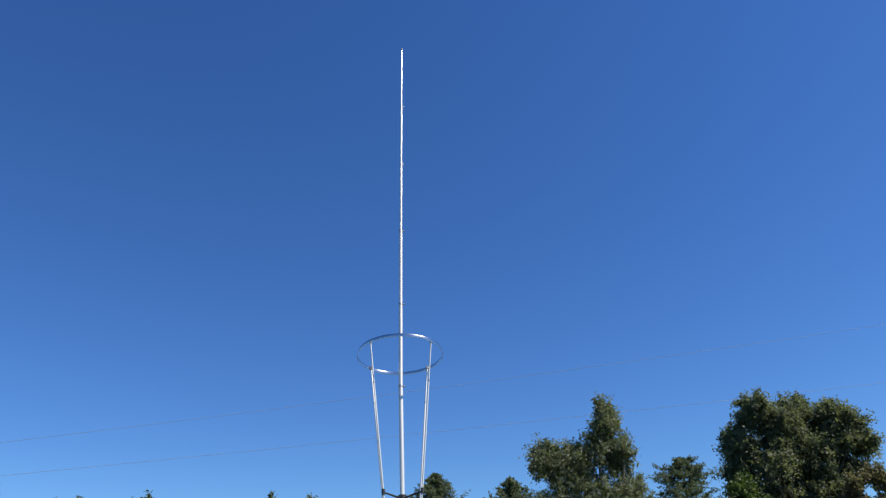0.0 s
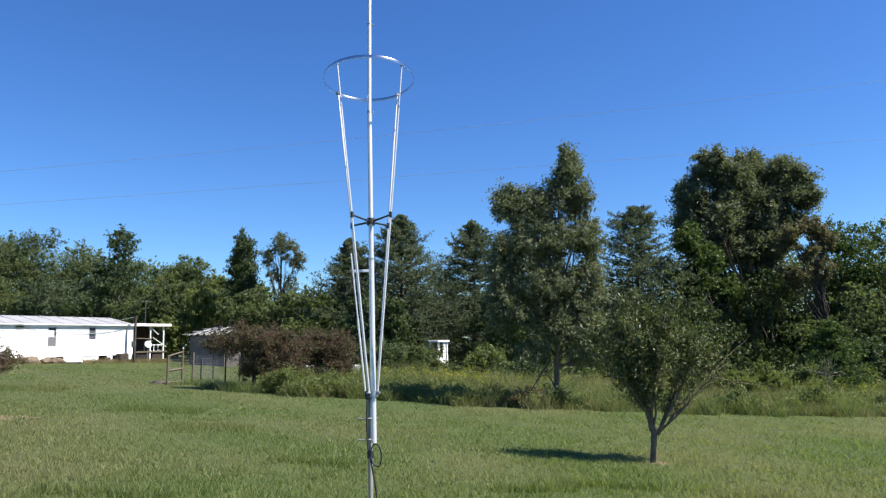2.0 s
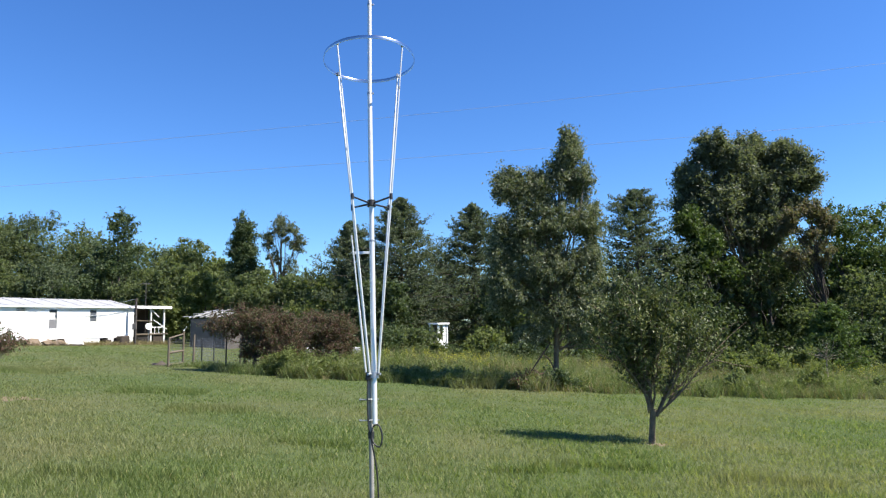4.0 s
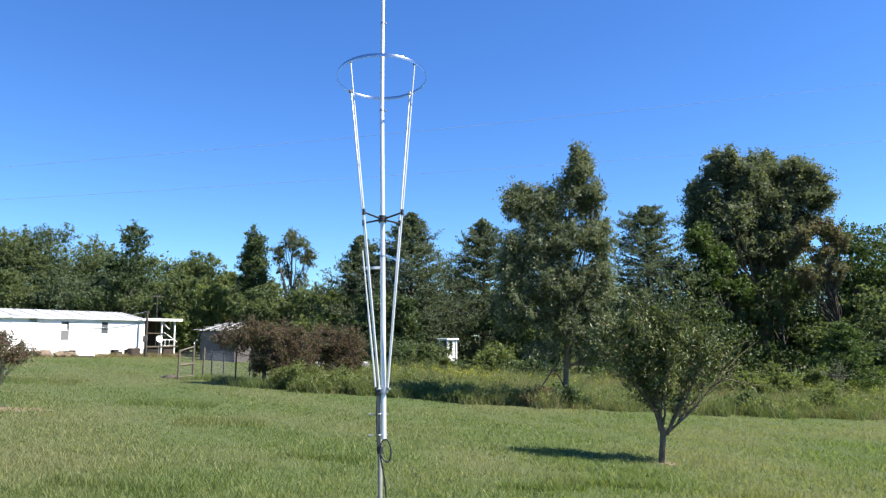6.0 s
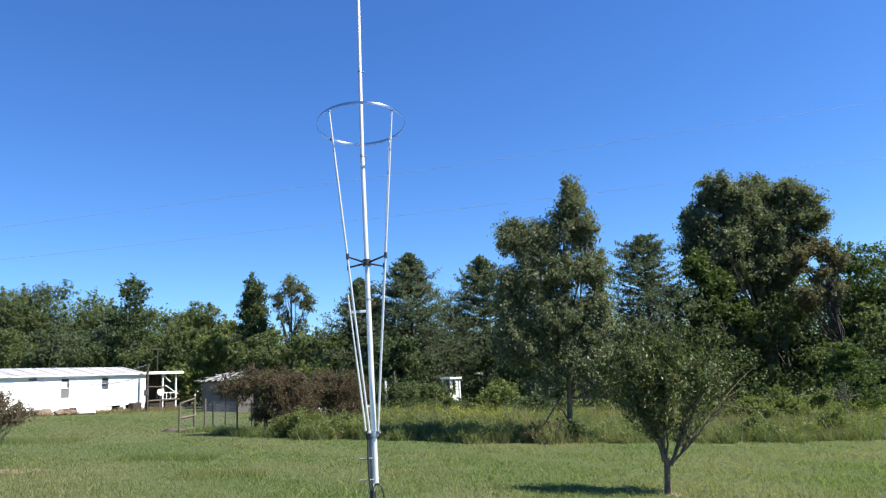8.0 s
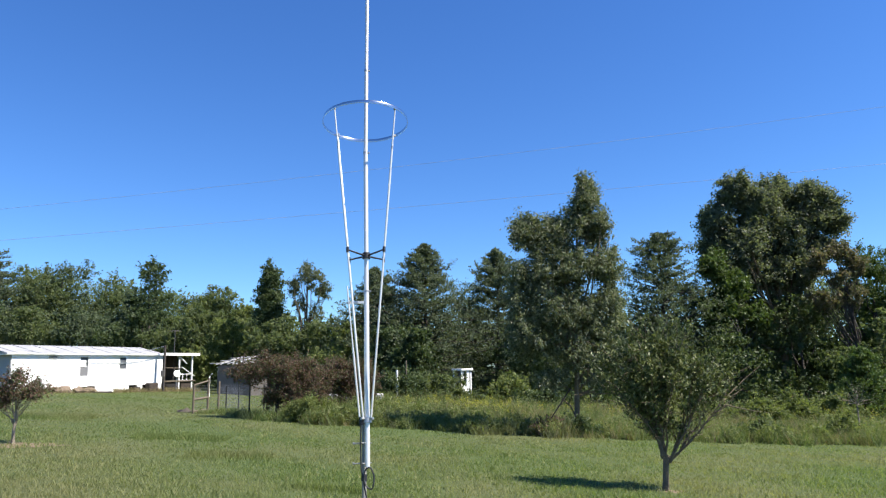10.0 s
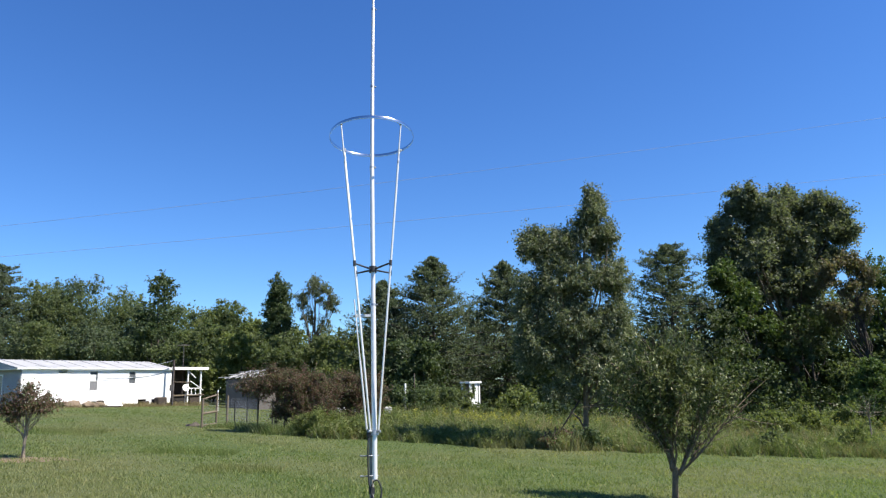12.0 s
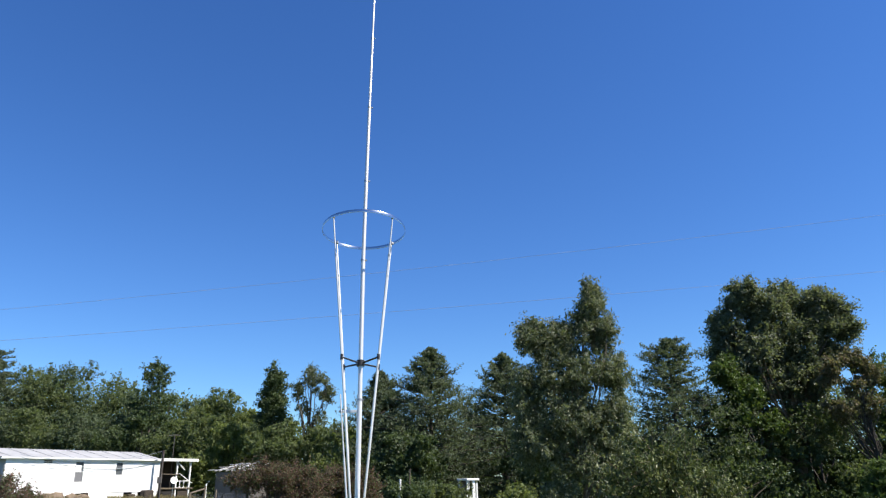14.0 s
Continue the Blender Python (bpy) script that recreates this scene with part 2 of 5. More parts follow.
def joined(pieces):
    """One pair of arrays from several."""
    vs, fs, n = [], [], 0
    for v, f in pieces:
        vs.append(v)
        fs.append(f + n)
        n += len(v)
    return np.concatenate(vs), np.concatenate(fs)


def leaves(rng, at, size, aspect=0.55, lift=0.35, hang=0.0, out=None, simple=False):
    """Corners and triangles of folded leaves at the given places; lift turns them to the sky, hang lets them droop, out is the way they face; simple: one triangle each, for trees far off."""
    n = len(at)
    axis = rng.normal(size=(n, 3))
    axis[:, 2] -= hang
    axis /= np.linalg.norm(axis, axis=1)[:, None]
    nor = rng.normal(size=(n, 3))
    nor[:, 2] += lift
    if out is not None:
        nor = nor + out * 0.12
    side = np.cross(axis, nor)
    side /= np.linalg.norm(side, axis=1)[:, None] + 1e-9
    nor = np.cross(side, axis)
    s = size * rng.uniform(0.65, 1.3, n)[:, None]
    if simple:
        v = np.stack([at + side * s * aspect * 0.6, at + axis * s, at - side * s * aspect * 0.6 + nor * s * 0.1], 1)
        return v.reshape(-1, 3), np.arange(3 * n).reshape(-1, 3)
    v = np.empty((n, 4, 3))
    v[:, 0] = at
    v[:, 1] = at + axis * s * 0.5 + side * s * aspect * 0.5 + nor * s * 0.10
    v[:, 2] = at + axis * s
    v[:, 3] = at + axis * s * 0.5 - side * s * aspect * 0.5 + nor * s * 0.10
    base = np.arange(n)[:, None] * 4
    f = np.stack([base + [0, 1, 2], base + [0, 2, 3]], 1).reshape(-1, 3)
    return v.reshape(-1, 3), f


def gz(x, y):
    """Height of the ground: a lawn that rises gently to the left."""
    xs = 40 * np.tanh(x / 40)
    ys = np.clip(y, -40, 90)
    roll = 0.03 * np.sin(x * 0.55 + 1.0) * np.cos(y * 0.42) + 0.012 * np.sin(x * 1.7 + y * 1.3)
    return -0.112 - 0.0602 * xs - 0.0116 * ys + roll


def on_ground(x, y, dz=0.0, turn=0.0):
    return pose(x, y, float(gz(x, y)) + dz, 0, 0, turn)


# ---------------------------------------------------------------- trees
def crown_places(rng, lobes, clumps, per, spread, shell=0.45, inner=0.16):
    """Leaf places in clumps spread over ellipsoid lobes (x, y, z, rx, ry, rz, share). Returns clump centres, leaf places and the way the leaves face."""
    share = np.array([l[6] for l in lobes], float)
    lo, ra = np.array([l[:3] for l in lobes], float), np.array([l[3:6] for l in lobes], float)
    # boughs that break the outline of each lobe
    k = 5
    pick = np.repeat(np.arange(len(lobes)), k)
    d = rng.normal(size=(len(pick), 3))
    d[:, 2] += 0.35
    d /= np.linalg.norm(d, axis=1)[:, None]
    lo = np.concatenate([lo, lo[pick] + d * ra[pick] * rng.uniform(0.55, 0.9, (len(pick), 1))])
    ra = np.concatenate([ra * 0.86, ra[pick] * rng.uniform(0.25, 0.45, (len(pick), 1)) * np.array((0.9, 0.9, 1.35))])
    share = np.concatenate([share, share[pick] * 0.22])
    share /= share.sum()
    pick = rng.choice(len(lo), clumps, p=share)
    d = rng.normal(size=(clumps, 3))
    d /= np.linalg.norm(d, axis=1)[:, None]
    r = rng.uniform(shell ** 2, 1.05, clumps) ** 0.5
    centre = lo[pick] + d * ra[pick] * r[:, None]
    # each clump is a spray of twigs that reach outwards and up, with leaves along them
    size = spread * rng.uniform(0.5, 1.5, clumps)
    twig_n = max(per // 8, 2)
    axis = d + np.array((0, 0, 0.40)) + rng.normal(size=(clumps, 3)) * 0.4
    way = axis[:, None] + rng.normal(size=(clumps, twig_n, 3)) * 0.75
    way /= np.linalg.norm(way, axis=2)[..., None]
    way = np.repeat(way, -(-per // twig_n), axis=1)[:, :per]
    run = (1.25 * rng.uniform(0, 1, (clumps, per, 1)) ** 1.4 - 0.25) * size[:, None, None] * 1.3
    off = way * run + rng.normal(size=(clumps, per, 3)) * size[:, None, None] * 0.15
    face = way + (d * 0.6)[:, None]
    face /= np.linalg.norm(face, axis=2)[..., None]
    at, face = (centre[:, None] + off).reshape(-1, 3), face.reshape(-1, 3)
    fill = int(len(at) * inner)
    pick = rng.choice(len(lobes), fill, p=share[:len(lobes)] / share[:len(lobes)].sum())
    way = rng.normal(size=(fill, 3))
    way /= np.linalg.norm(way, axis=1)[:, None]
    p = lo[pick] + way * ra[pick] * rng.uniform(0.3, 0.95, (fill, 1))
    return centre, np.concatenate([at, p]), np.concatenate([face, way])


def limb_path(rng, a, b, bend=0.12, n=5):
    a, b = np.array(a, float), np.array(b, float)
    length = np.linalg.norm(b - a)
    out = []
    for i in range(n + 1):
        k = i / n
        wob = rng.normal(size=3) * length * bend * 0.35 * math.sin(math.pi * k)
        rise = np.array([0, 0, length * bend * math.sin(math.pi * k)])
        out.append(a + (b - a) * k + wob - rise)
    return out


def broadleaf(name, x, y, lobes, trunk_h, trunk_r, clumps, per, spread, leaf, leaf_mat, label, category="tree", seed=1, group="",
              limbs=7, bark=None, lean=(0, 0), aspect=0.6, hang=0.1, shell=0.45, twigs=0, kind="", simple=False, inner=0.16):
    """A tree: tapered trunk, limbs that reach into the crown, and a crown of clumped leaves."""
    rng = np.random.default_rng(seed)
    bark = bark or BARK_DARK
    t = thing(name, on_ground(x, y), label, category, group, kind)
    top = max(l[2] for l in lobes)
    path = [(0, 0, -0.15)] + [(lean[0] * k + rng.normal() * trunk_r * 0.3, lean[1] * k + rng.normal() * trunk_r * 0.3, top * k) for k in np.linspace(0.08, 1, 7)]
    rad = [trunk_r * 1.35] + [trunk_r * (1 - 0.85 * k) for k in np.linspace(0.08, 1, 7)]
    v, f = tube_arrays(path, rad, 9)
    fast_part("trunk", v, f, bark, t, smooth=True)
    centre, at, face = crown_places(rng, lobes, clumps, per, spread, shell, inner)
    order = rng.permutation(len(centre))
    for j in range(limbs):
        end = centre[order[j % len(order)]]
        z0 = trunk_h + (end[2] - trunk_h) * rng.uniform(0.1, 0.45)
        z0 = min(max(z0, trunk_h * 0.8), top * 0.9)
        k = z0 / top
        p = limb_path(rng, (lean[0] * k, lean[1] * k, z0), end, 0.08)
        r0 = trunk_r * (1 - 0.8 * k) * 0.6
        v, f = tube_arrays(p, [r0 * (1 - 0.8 * i / 5) for i in range(6)], 6)
        fast_part("limb", v, f, bark, t, smooth=True)
    if twigs:
        some = []
        for j in range(twigs):
            end = centre[order[(limbs + j) % len(order)]]
            z0 = trunk_h + (end[2] - trunk_h) * rng.uniform(0.3, 0.75)
            k = min(max(z0, trunk_h) / top, 0.95)
            s = np.array((lean[0] * k, lean[1] * k, k * top))
            s = s + (end - s) * rng.uniform(0, 0.4)
            some.append(tube_arrays(limb_path(rng, s, end, 0.06, 3), [trunk_r * 0.16, trunk_r * 0.12, trunk_r * 0.08, trunk_r * 0.04], 4, False))
        v, f = joined(some)
        tagged(fast_part("twig_growth", v, f, bark, t), kind="stuff")
    v, f = leaves(rng, at, leaf, aspect, 0.5, hang, face, simple)
    fast_part("crown", v, f, leaf_mat, t)
    return t


def conifer(name, x, y, h, r, label, seed=1, leaf_mat=None, whorls=54, per=117, spray=0.16, low=0.06, ragged=0.40, group="", power=0.92, fan=8):
    """A cedar or pine: straight trunk and whorls of boughs, each carrying sprays of needles."""
    rng = np.random.default_rng(seed)
    t = thing(name, on_ground(x, y), label, "tree", group)
    v, f = tube_arrays([(0, 0, -0.15), (0, 0, h * 0.3), (0.05, 0, h * 0.7), (0, 0, h * 0.97)], [h * 0.02, h * 0.015, h * 0.008, 0.02], 8)
    fast_part("trunk", v, f, BARK_DARK, t, smooth=True)
    at, wood, face = [], [], []
    for i in range(whorls):
        k = low + (1 - low) * (i + rng.uniform(-0.3, 0.3)) / whorls
        k = min(max(k, low), 0.995)
        reach = r * (1 - k) ** power * min(1, (k + 0.16) * 2.4) + 0.06
        for a in range(fan):
            w = 2 * math.pi * (a + rng.uniform(-0.4, 0.4)) / fan + i
            q = reach * rng.uniform(1 - ragged * 1.6, 1 + ragged)
            z0, z1 = h * k, h * k + q * rng.uniform(-0.12, 0.42)
            end = np.array((math.cos(w) * q, math.sin(w) * q, z1))
            start = np.array((0, 0, z0))
            if a % 3 == 0:
                wood.append(tube_arrays([start, (start + end) / 2, end], [0.05, 0.035, 0.012], 4, False))
            # side twigs that fan out along the bough and turn up at their ends
            along = (end - start) / (np.linalg.norm(end - start) + 1e-6)
            m = max(per // 9, 3)
            root = start + (end - start) * (rng.uniform(0.1, 1.0, m) ** 0.6)[:, None]
            flat = np.array((-along[1], along[0], 0)) * rng.choice((-1, 1), m)[:, None] * rng.uniform(0.2, 0.9, m)[:, None]
            twig = along * 0.7 + flat + np.array((0, 0, 0.45)) + rng.normal(size=(m, 3)) * 0.22
            twig *= (min(0.14, 0.05 + q * 0.1) + 0.20 * q * rng.uniform(0.6, 1.2, m))[:, None]
            p = (root[:, None] + twig[:, None] * rng.uniform(0, 1, (m, 9, 1))).reshape(-1, 3) + rng.normal(size=(m * 9, 3)) * 0.05
            at.append(p)
            face.append(np.tile(along * 0.7 + np.array((0, 0, 0.45)), (len(p), 1)))
    v, f = joined(wood)
    tagged(fast_part("bough_growth", v, f, BARK_DARK, t), kind="stuff")
    lead = np.stack([rng.normal(size=90) * 0.03, rng.normal(size=90) * 0.03, h * rng.uniform(0.93, 1.01, 90)], 1)
    at.append(lead)
    face.append(np.tile((0, 0, 1.0), (90, 1)))
    at = np.concatenate(at)
    v, f = leaves(rng, at, spray, 0.42, 0.3, -0.45, np.concatenate(face), True)
    fast_part("crown", v, f, leaf_mat or LEAF_CEDAR, t)
    return t


# ---------------------------------------------------------------- ground
def build_ground():
    xs = np.concatenate([[-1500, -700, -300, -150, -90, -60], np.arange(-45, 46, 1.0), [60, 90, 150, 300, 700, 1500]])
    ys = np.concatenate([[-1500, -500, -150, -60, -25, -12], np.arange(-6, 64, 1.0), [70, 80, 95, 120, 180, 350, 800, 2000]])
    gx, gy = np.meshgrid(xs, ys)
    v = np.stack([gx, gy, gz(gx, gy)], -1).reshape(-1, 3)
    nx, ny = len(xs), len(ys)
    i = (np.arange(ny - 1)[:, None] * nx + np.arange(nx - 1)).ravel()
    f = np.stack([i, i + 1, i + 1 + nx, i + nx], 1)
    ob = new("ground", mesh_of("ground", v, f, GROUND, smooth=True))
    tagged(ob, "mown green lawn on gently sloping ground with paler dry patches", "lawn", kind="structure")


build_ground()

EDGE_X = [-40, -4.9, -3.9, -0.8, 1.9, 5.6, 9.6, 13.8, 17.7, 30, 50]
EDGE_Y = [60, 30.0, 25.4, 25.6, 24.4, 23.7, 24.2, 24.7, 25.2, 27, 31]


def edge_y(x):
    """Where the mown lawn ends and the tall weeds begin."""
    return np.interp(x, EDGE_X, EDGE_Y) + 0.25 * np.sin(x * 2.3) + 0.15 * np.sin(x * 5.1)


def blades(rng, x, y, tall, wide, lean):
    n = len(x)
    z = gz(x, y) - 0.01
    w = rng.uniform(0, 2 * np.pi, n)
    a = np.stack([np.cos(w), np.sin(w), 0 * w], 1) * (wide * rng.uniform(0.6, 1.4, n))[:, None]
    b = np.stack([x, y, z], 1)
    lw = rng.uniform(0, 2 * np.pi, n)
    tip = b + np.stack([np.cos(lw) * lean * tall, np.sin(lw) * lean * tall, tall], 1) * rng.uniform(0.6, 1.25, n)[:, None]
    v = np.stack([b - a, b + a, tip], 1).reshape(-1, 3)
    return v, np.arange(3 * n).reshape(-1, 3)


def lawn_grass():
    rng = np.random.default_rng(5)
    n = 440000
    y = 6.6 + 27 * rng.uniform(0, 1, n) ** 1.8
    x = rng.uniform(-0.72, 0.76, n) * (y + 1.5)
    keep = (y < edge_y(x) + 0.4) | (x < -4.5)
    tuft = np.sin(x * 3.1 + np.sin(y * 2.3) * 2) * np.sin(y * 2.7 + np.sin(x * 1.9) * 2)
    keep &= rng.uniform(0, 1, n) < (0.78 + 0.1 * tuft) * np.clip((34 - y) / 12, 0, 1)
    x, y, tuft = x[keep], y[keep], tuft[keep]
    tall = (0.046 + 0.012 * np.clip(tuft, -1, 1) + rng.exponential(0.012, len(x))) * np.interp(y, [6, 11, 20, 34], [1.35, 1.1, 0.9, 0.5])
    near = blades(rng, x, y, tall, 0.0036 + 0.00045 * y, 0.6)
    # long streaks of taller, denser grass
    streaks = []
    for cx, cy, half, wide in ((-1.15, 11.5, 0.60, 0.07), (2.9, 10.4, 0.9, 0.08), (-3.8, 15.6, 0.9, 0.25), (-3.2, 8.8, 0.8, 0.09), (2.0, 10.0, 0.6, 0.06), (-12.6, 25.0, 1.6, 0.6), (-6.0, 19.0, 1.2, 0.3), (5.2, 9.6, 0.8, 0.1)):
        k = int(9000 * half * wide + 400)
        sx = cx + rng.uniform(-1, 1, k) * half
        sy = cy + rng.normal(size=k) * wide + 0.10 * np.sin(sx * 3)
        streaks.append(blades(rng, sx, sy, rng.uniform(0.08, 0.15, k), 0.009 + 0 * sx, 0.5))
    m = 90000
    fy = rng.uniform(24, 62, m)
    fx = rng.uniform(-0.70, -0.12, m) * fy - 1.0
    keep = (fy - 46.0 < (fx + 26.1) * 1.98 - 0.4) | (fx < -40)
    keep &= rng.uniform(0, 1, m) < np.clip((fy - 22) / 12, 0, 1)
    fx, fy = fx[keep], fy[keep]
    v, f = joined(streaks + [near, blades(rng, fx, fy, rng.uniform(0.03, 0.06, len(fx)), 0.022 + 0 * fx, 0.8)])
    tagged(fast_part("lawn_grass", v, f, BLADE), "short mown grass blades, green with some straw", "grass", kind="stuff")


lawn_grass()


def mound(x, y):
    """Rise and fall of the weeds, 0 to 1."""
    return np.clip(0.5 + 0.30 * np.sin(x * 1.15 + np.sin(y * 0.8) * 1.3) * np.cos(y * 0.9 + x * 0.25) + 0.28 * np.sin(x * 2.7 + y * 1.1) * np.sin(y * 2.1 - x * 0.8), 0, 1)


def weed_field():
    rng = np.random.default_rng(6)
    k = 11500
    tx = rng.uniform(-4.6, 36, k)
    td = 19 * rng.uniform(0, 1, k) ** 1.5
    ty = edge_y(tx) + td
    high = (0.34 + 0.62 * mound(tx, ty)) * np.clip(0.75 + 0.05 * td, 0.7, 1.15)
    dry = rng.uniform(0, 1, k) < 0.06 + np.where(td > 3, 0.6, np.where(td < 0.6, 0.2, 0.08)) * ((np.sin(tx * 0.7 + 2.2 + ty * 0.3) > 0.1) | ((np.abs(tx - 12.2) < 1.4) & (np.abs(ty - 29) < 1.6)))
    for name, pick, mat, label, category, per in (("tall_weeds", ~dry, WEED, "tall shaggy green weeds along the edge of the lawn", "weeds", 15),
                                                  ("dry_grass", dry, WEED_DRY, "straw-coloured dry grass stalks among the weeds", "dry grass", 13)):
        n = pick.sum() * per
        x = np.repeat(tx[pick], per) + rng.normal(size=n) * 0.09
        y = np.repeat(ty[pick], per) + rng.normal(size=n) * 0.08
        v, f = blades(rng, x, y, np.repeat(high[pick], per) * rng.uniform(0.45, 1.2, n), 0.010, 0.55)
        tagged(fast_part(name, v, f, mat), label, category, kind="stuff")
    cx = rng.uniform(-4.8, 36, 8000)
    cx = cx[rng.uniform(0, 1, 8000) < np.interp(cx, [-4, 2.5, 5, 16, 24], [1.0, 0.9, 0.22, 0.2, 0.55])]
    k = len(cx)
    cd = 18 * rng.uniform(0, 1, k) ** 1.4
    cy = edge_y(cx) + 0.15 + cd
    top = (0.25 + 0.72 * mound(cx, cy)) * np.clip(0.8 + 0.05 * cd, 0.7, 1.2) * rng.uniform(0.7, 1.1, k)
    way = rng.normal(size=(k, 40, 3))
    way /= np.linalg.norm(way, axis=2)[..., None]
    at = np.stack([cx, cy, gz(cx, cy) + top * 0.55], 1)[:, None] + way * rng.uniform(0.2, 1, (k, 40, 1)) ** 0.5 * np.stack([0.26 + 0 * top, 0.26 + 0 * top, top * 0.5], 1)[:, None]
    v, f = leaves(rng, at.reshape(-1, 3), 0.11, 0.36, 0.6, -0.8, way.reshape(-1, 3) * 0.6, True)
    tagged(fast_part("weed_leaves", v, f, LEAF_LIGHT), "leafy green weeds massed behind the lawn", "weeds", kind="stuff")
    # rank grass in the shade along the foot of the wire run
    n = 5200
    x = rng.uniform(-8.9, -4.6, n)
    y = np.interp(x, [-8.9, -8.2, -6.5, -4.6], [29.3, 30.2, 27.7, 26.6]) + rng.normal(size=n) * 0.22
    v, f = blades(rng, x, y, rng.uniform(0.10, 0.42, n) * np.interp(x, [-8.9, -7, -5], [0.5, 1, 1.2]), 0.013, 0.6)
    tagged(fast_part("fence_grass", v, f, WEED), "unmown grass along the foot of the wire run", "grass", kind="stuff")
    gx = np.concatenate([rng.normal(2.4, 1.6, 50), rng.normal(8.5, 2.0, 16), rng.normal(24, 3, 50)])
    k = len(gx)
    gy = edge_y(gx) + rng.uniform(3.0, 9, k)
    at = np.stack([gx, gy, gz(gx, gy) + rng.uniform(0.7, 1.0, k)], 1)[:, None] + rng.normal(size=(k, 22, 3)) * np.array((0.07, 0.07, 0.09))
    v, f = leaves(rng, at.reshape(-1, 3), 0.05, 0.6, 0.6, -0.3)
    tagged(fast_part("goldenrod", v, f, GOLD), "yellow goldenrod flower heads above the weeds", "wildflowers", kind="stuff")


weed_field()


# ---------------------------------------------------------------- antenna
def build_antenna():
    axis = Vector((-0.01317, 0.13222, 0.99113)).normalized()
    turn = Vector((0, 0, 1)).rotation_difference(axis).to_matrix().to_4x4()
    t = thing("vertical_antenna", Matrix.Translation((-0.006, 5.504, 0)) @ turn,
              "tall silver aluminium antenna with a ring on four slanted rods", "antenna")

    def sway(s):
        return 0.075 * max((s - 3.6) / 4.5, 0) ** 1.15

    def section(name, s0, s1, r, label=""):
        return tube(name, [(sway(s0), 0, s0), (sway(s1), 0, s1)], r, ALUMINIUM, t, label, 20)

    steps = [(0.939, 2.36, 0.0212), (2.33, 3.63, 0.0192), (3.60, 4.46, 0.0176), (4.43, 5.32, 0.0165), (5.29, 6.22, 0.0130), (6.19, 7.10, 0.0098), (7.07, 8.09, 0.0074)]
    for s0, s1, r in steps:
        section("radiator_tube", s0, s1, r)
    for (s0, s1, r) in steps[:-1]:
        c = tube("hose_clamp", [(sway(s1), 0, s1 - 0.022), (sway(s1), 0, s1 - 0.006)], r + 0.0022, STEEL, t, "steel hose clamp", 16)
        part("screw", boxes((sway(s1) + r, -0.006, s1 - 0.021, sway(s1) + r + 0.016, 0.006, s1 - 0.007), bevel=0.002), STEEL, c)
    tube("tip_cap", [(sway(8.08), 0, 8.085), (sway(8.1), 0, 8.118)], 0.0088, BLACK, t, "dark end cap", 12)
    # ring: a flat strip bent into a circle
    s_ring, rr, n, hw = 3.92, 0.380, 128, 0.0145
    vs, fs = [], []
    for i in range(n):
        w = 2 * math.pi * i / n
        c, s = math.cos(w), math.sin(w)
        prof = [(rr + 0.0004 + 0.0022 * math.cos(k * math.pi / 8), hw * math.sin(k * math.pi / 8)) for k in range(-4, 5)]
        prof += [(rr - 0.0004 - 0.0022 * math.cos(k * math.pi / 8), hw * math.sin(k * math.pi / 8)) for k in range(4, -5, -1)]
        vs += [(q * c, q * s, s_ring + z) for q, z in prof]
        k = len(prof)
        for j in range(k):
            a, b = i * k + j, i * k + (j + 1) % k
            d = ((i + 1) % n) * k
            fs.append((a, d + j, d + (j + 1) % k, b))
    fast_part("ring", vs, fs, STRIP, t, "shiny flat metal ring", smooth=True)
    # slanted rods
    angles = (139, -131, -41, 50)
    for w in angles:
        c, s = math.cos(radians(w)), math.sin(radians(w))
        low, top = Vector((0.045 * c, 0.045 * s, 1.31)), Vector((0.372 * c, 0.372 * s, 3.935))
        mid = low.lerp(top, 0.86)
        rod = tube("rod", [low, mid], 0.0078, ALUMINIUM, t, "", 12)
        tube("rod_end", [mid.lerp(low, 0.03), top], 0.0064, ALUMINIUM, rod, "thinner upper end of the rod", 12)
        tube("rod_clamp", [mid.lerp(low, 0.008), mid.lerp(low, -0.002)], 0.0085, STEEL, rod, "dark clamp", 10)
        part("rod_bolt", boxes((0.366 * c - 0.010, 0.366 * s - 0.010, 3.905, 0.366 * c + 0.010, 0.366 * s + 0.010, 3.937), bevel=0.003), STEEL, rod)
        tube("foot_bolt", [(0.030 * c, 0.030 * s, 1.305), (0.066 * c, 0.066 * s, 1.305)], 0.010, STEEL, rod, "", 8)
    # spreader
    hub = tube("spreader_hub", [(0, 0, 2.632), (0, 0, 2.682)], 0.034, BLACK, t, "black plastic hub", 16)
    for w in angles:
        c, s = math.cos(radians(w)), math.sin(radians(w))
        r = 0.045 + 0.327 * (2.66 - 1.31) / (3.935 - 1.31)
        arm = tube("spreader_arm", [(0.025 * c, 0.025 * s, 2.657), (r * c, r * s, 2.668)], [0.0085, 0.007], BLACK, hub, "", 8)
        tube("arm_clip", [(r * c, r * s, 2.645), (r * c, r * s, 2.692)], 0.0125, BLACK, hub, "black clip", 10)
    # matching rod and its bar
    g0, g1 = Vector((-0.060, 0.0, 1.32)), Vector((-0.158, -0.03, 2.39))
    gam = tube("matching_rod", [g0, g1], 0.0055, ALUMINIUM, t, "thin matching rod beside the slanted rods", 10)
    tube("lower_sleeve", [g0, g0.lerp(g1, 0.52)], 0.0078, ALUMINIUM, gam, "", 10)
    q = g0.lerp(g1, 0.87)
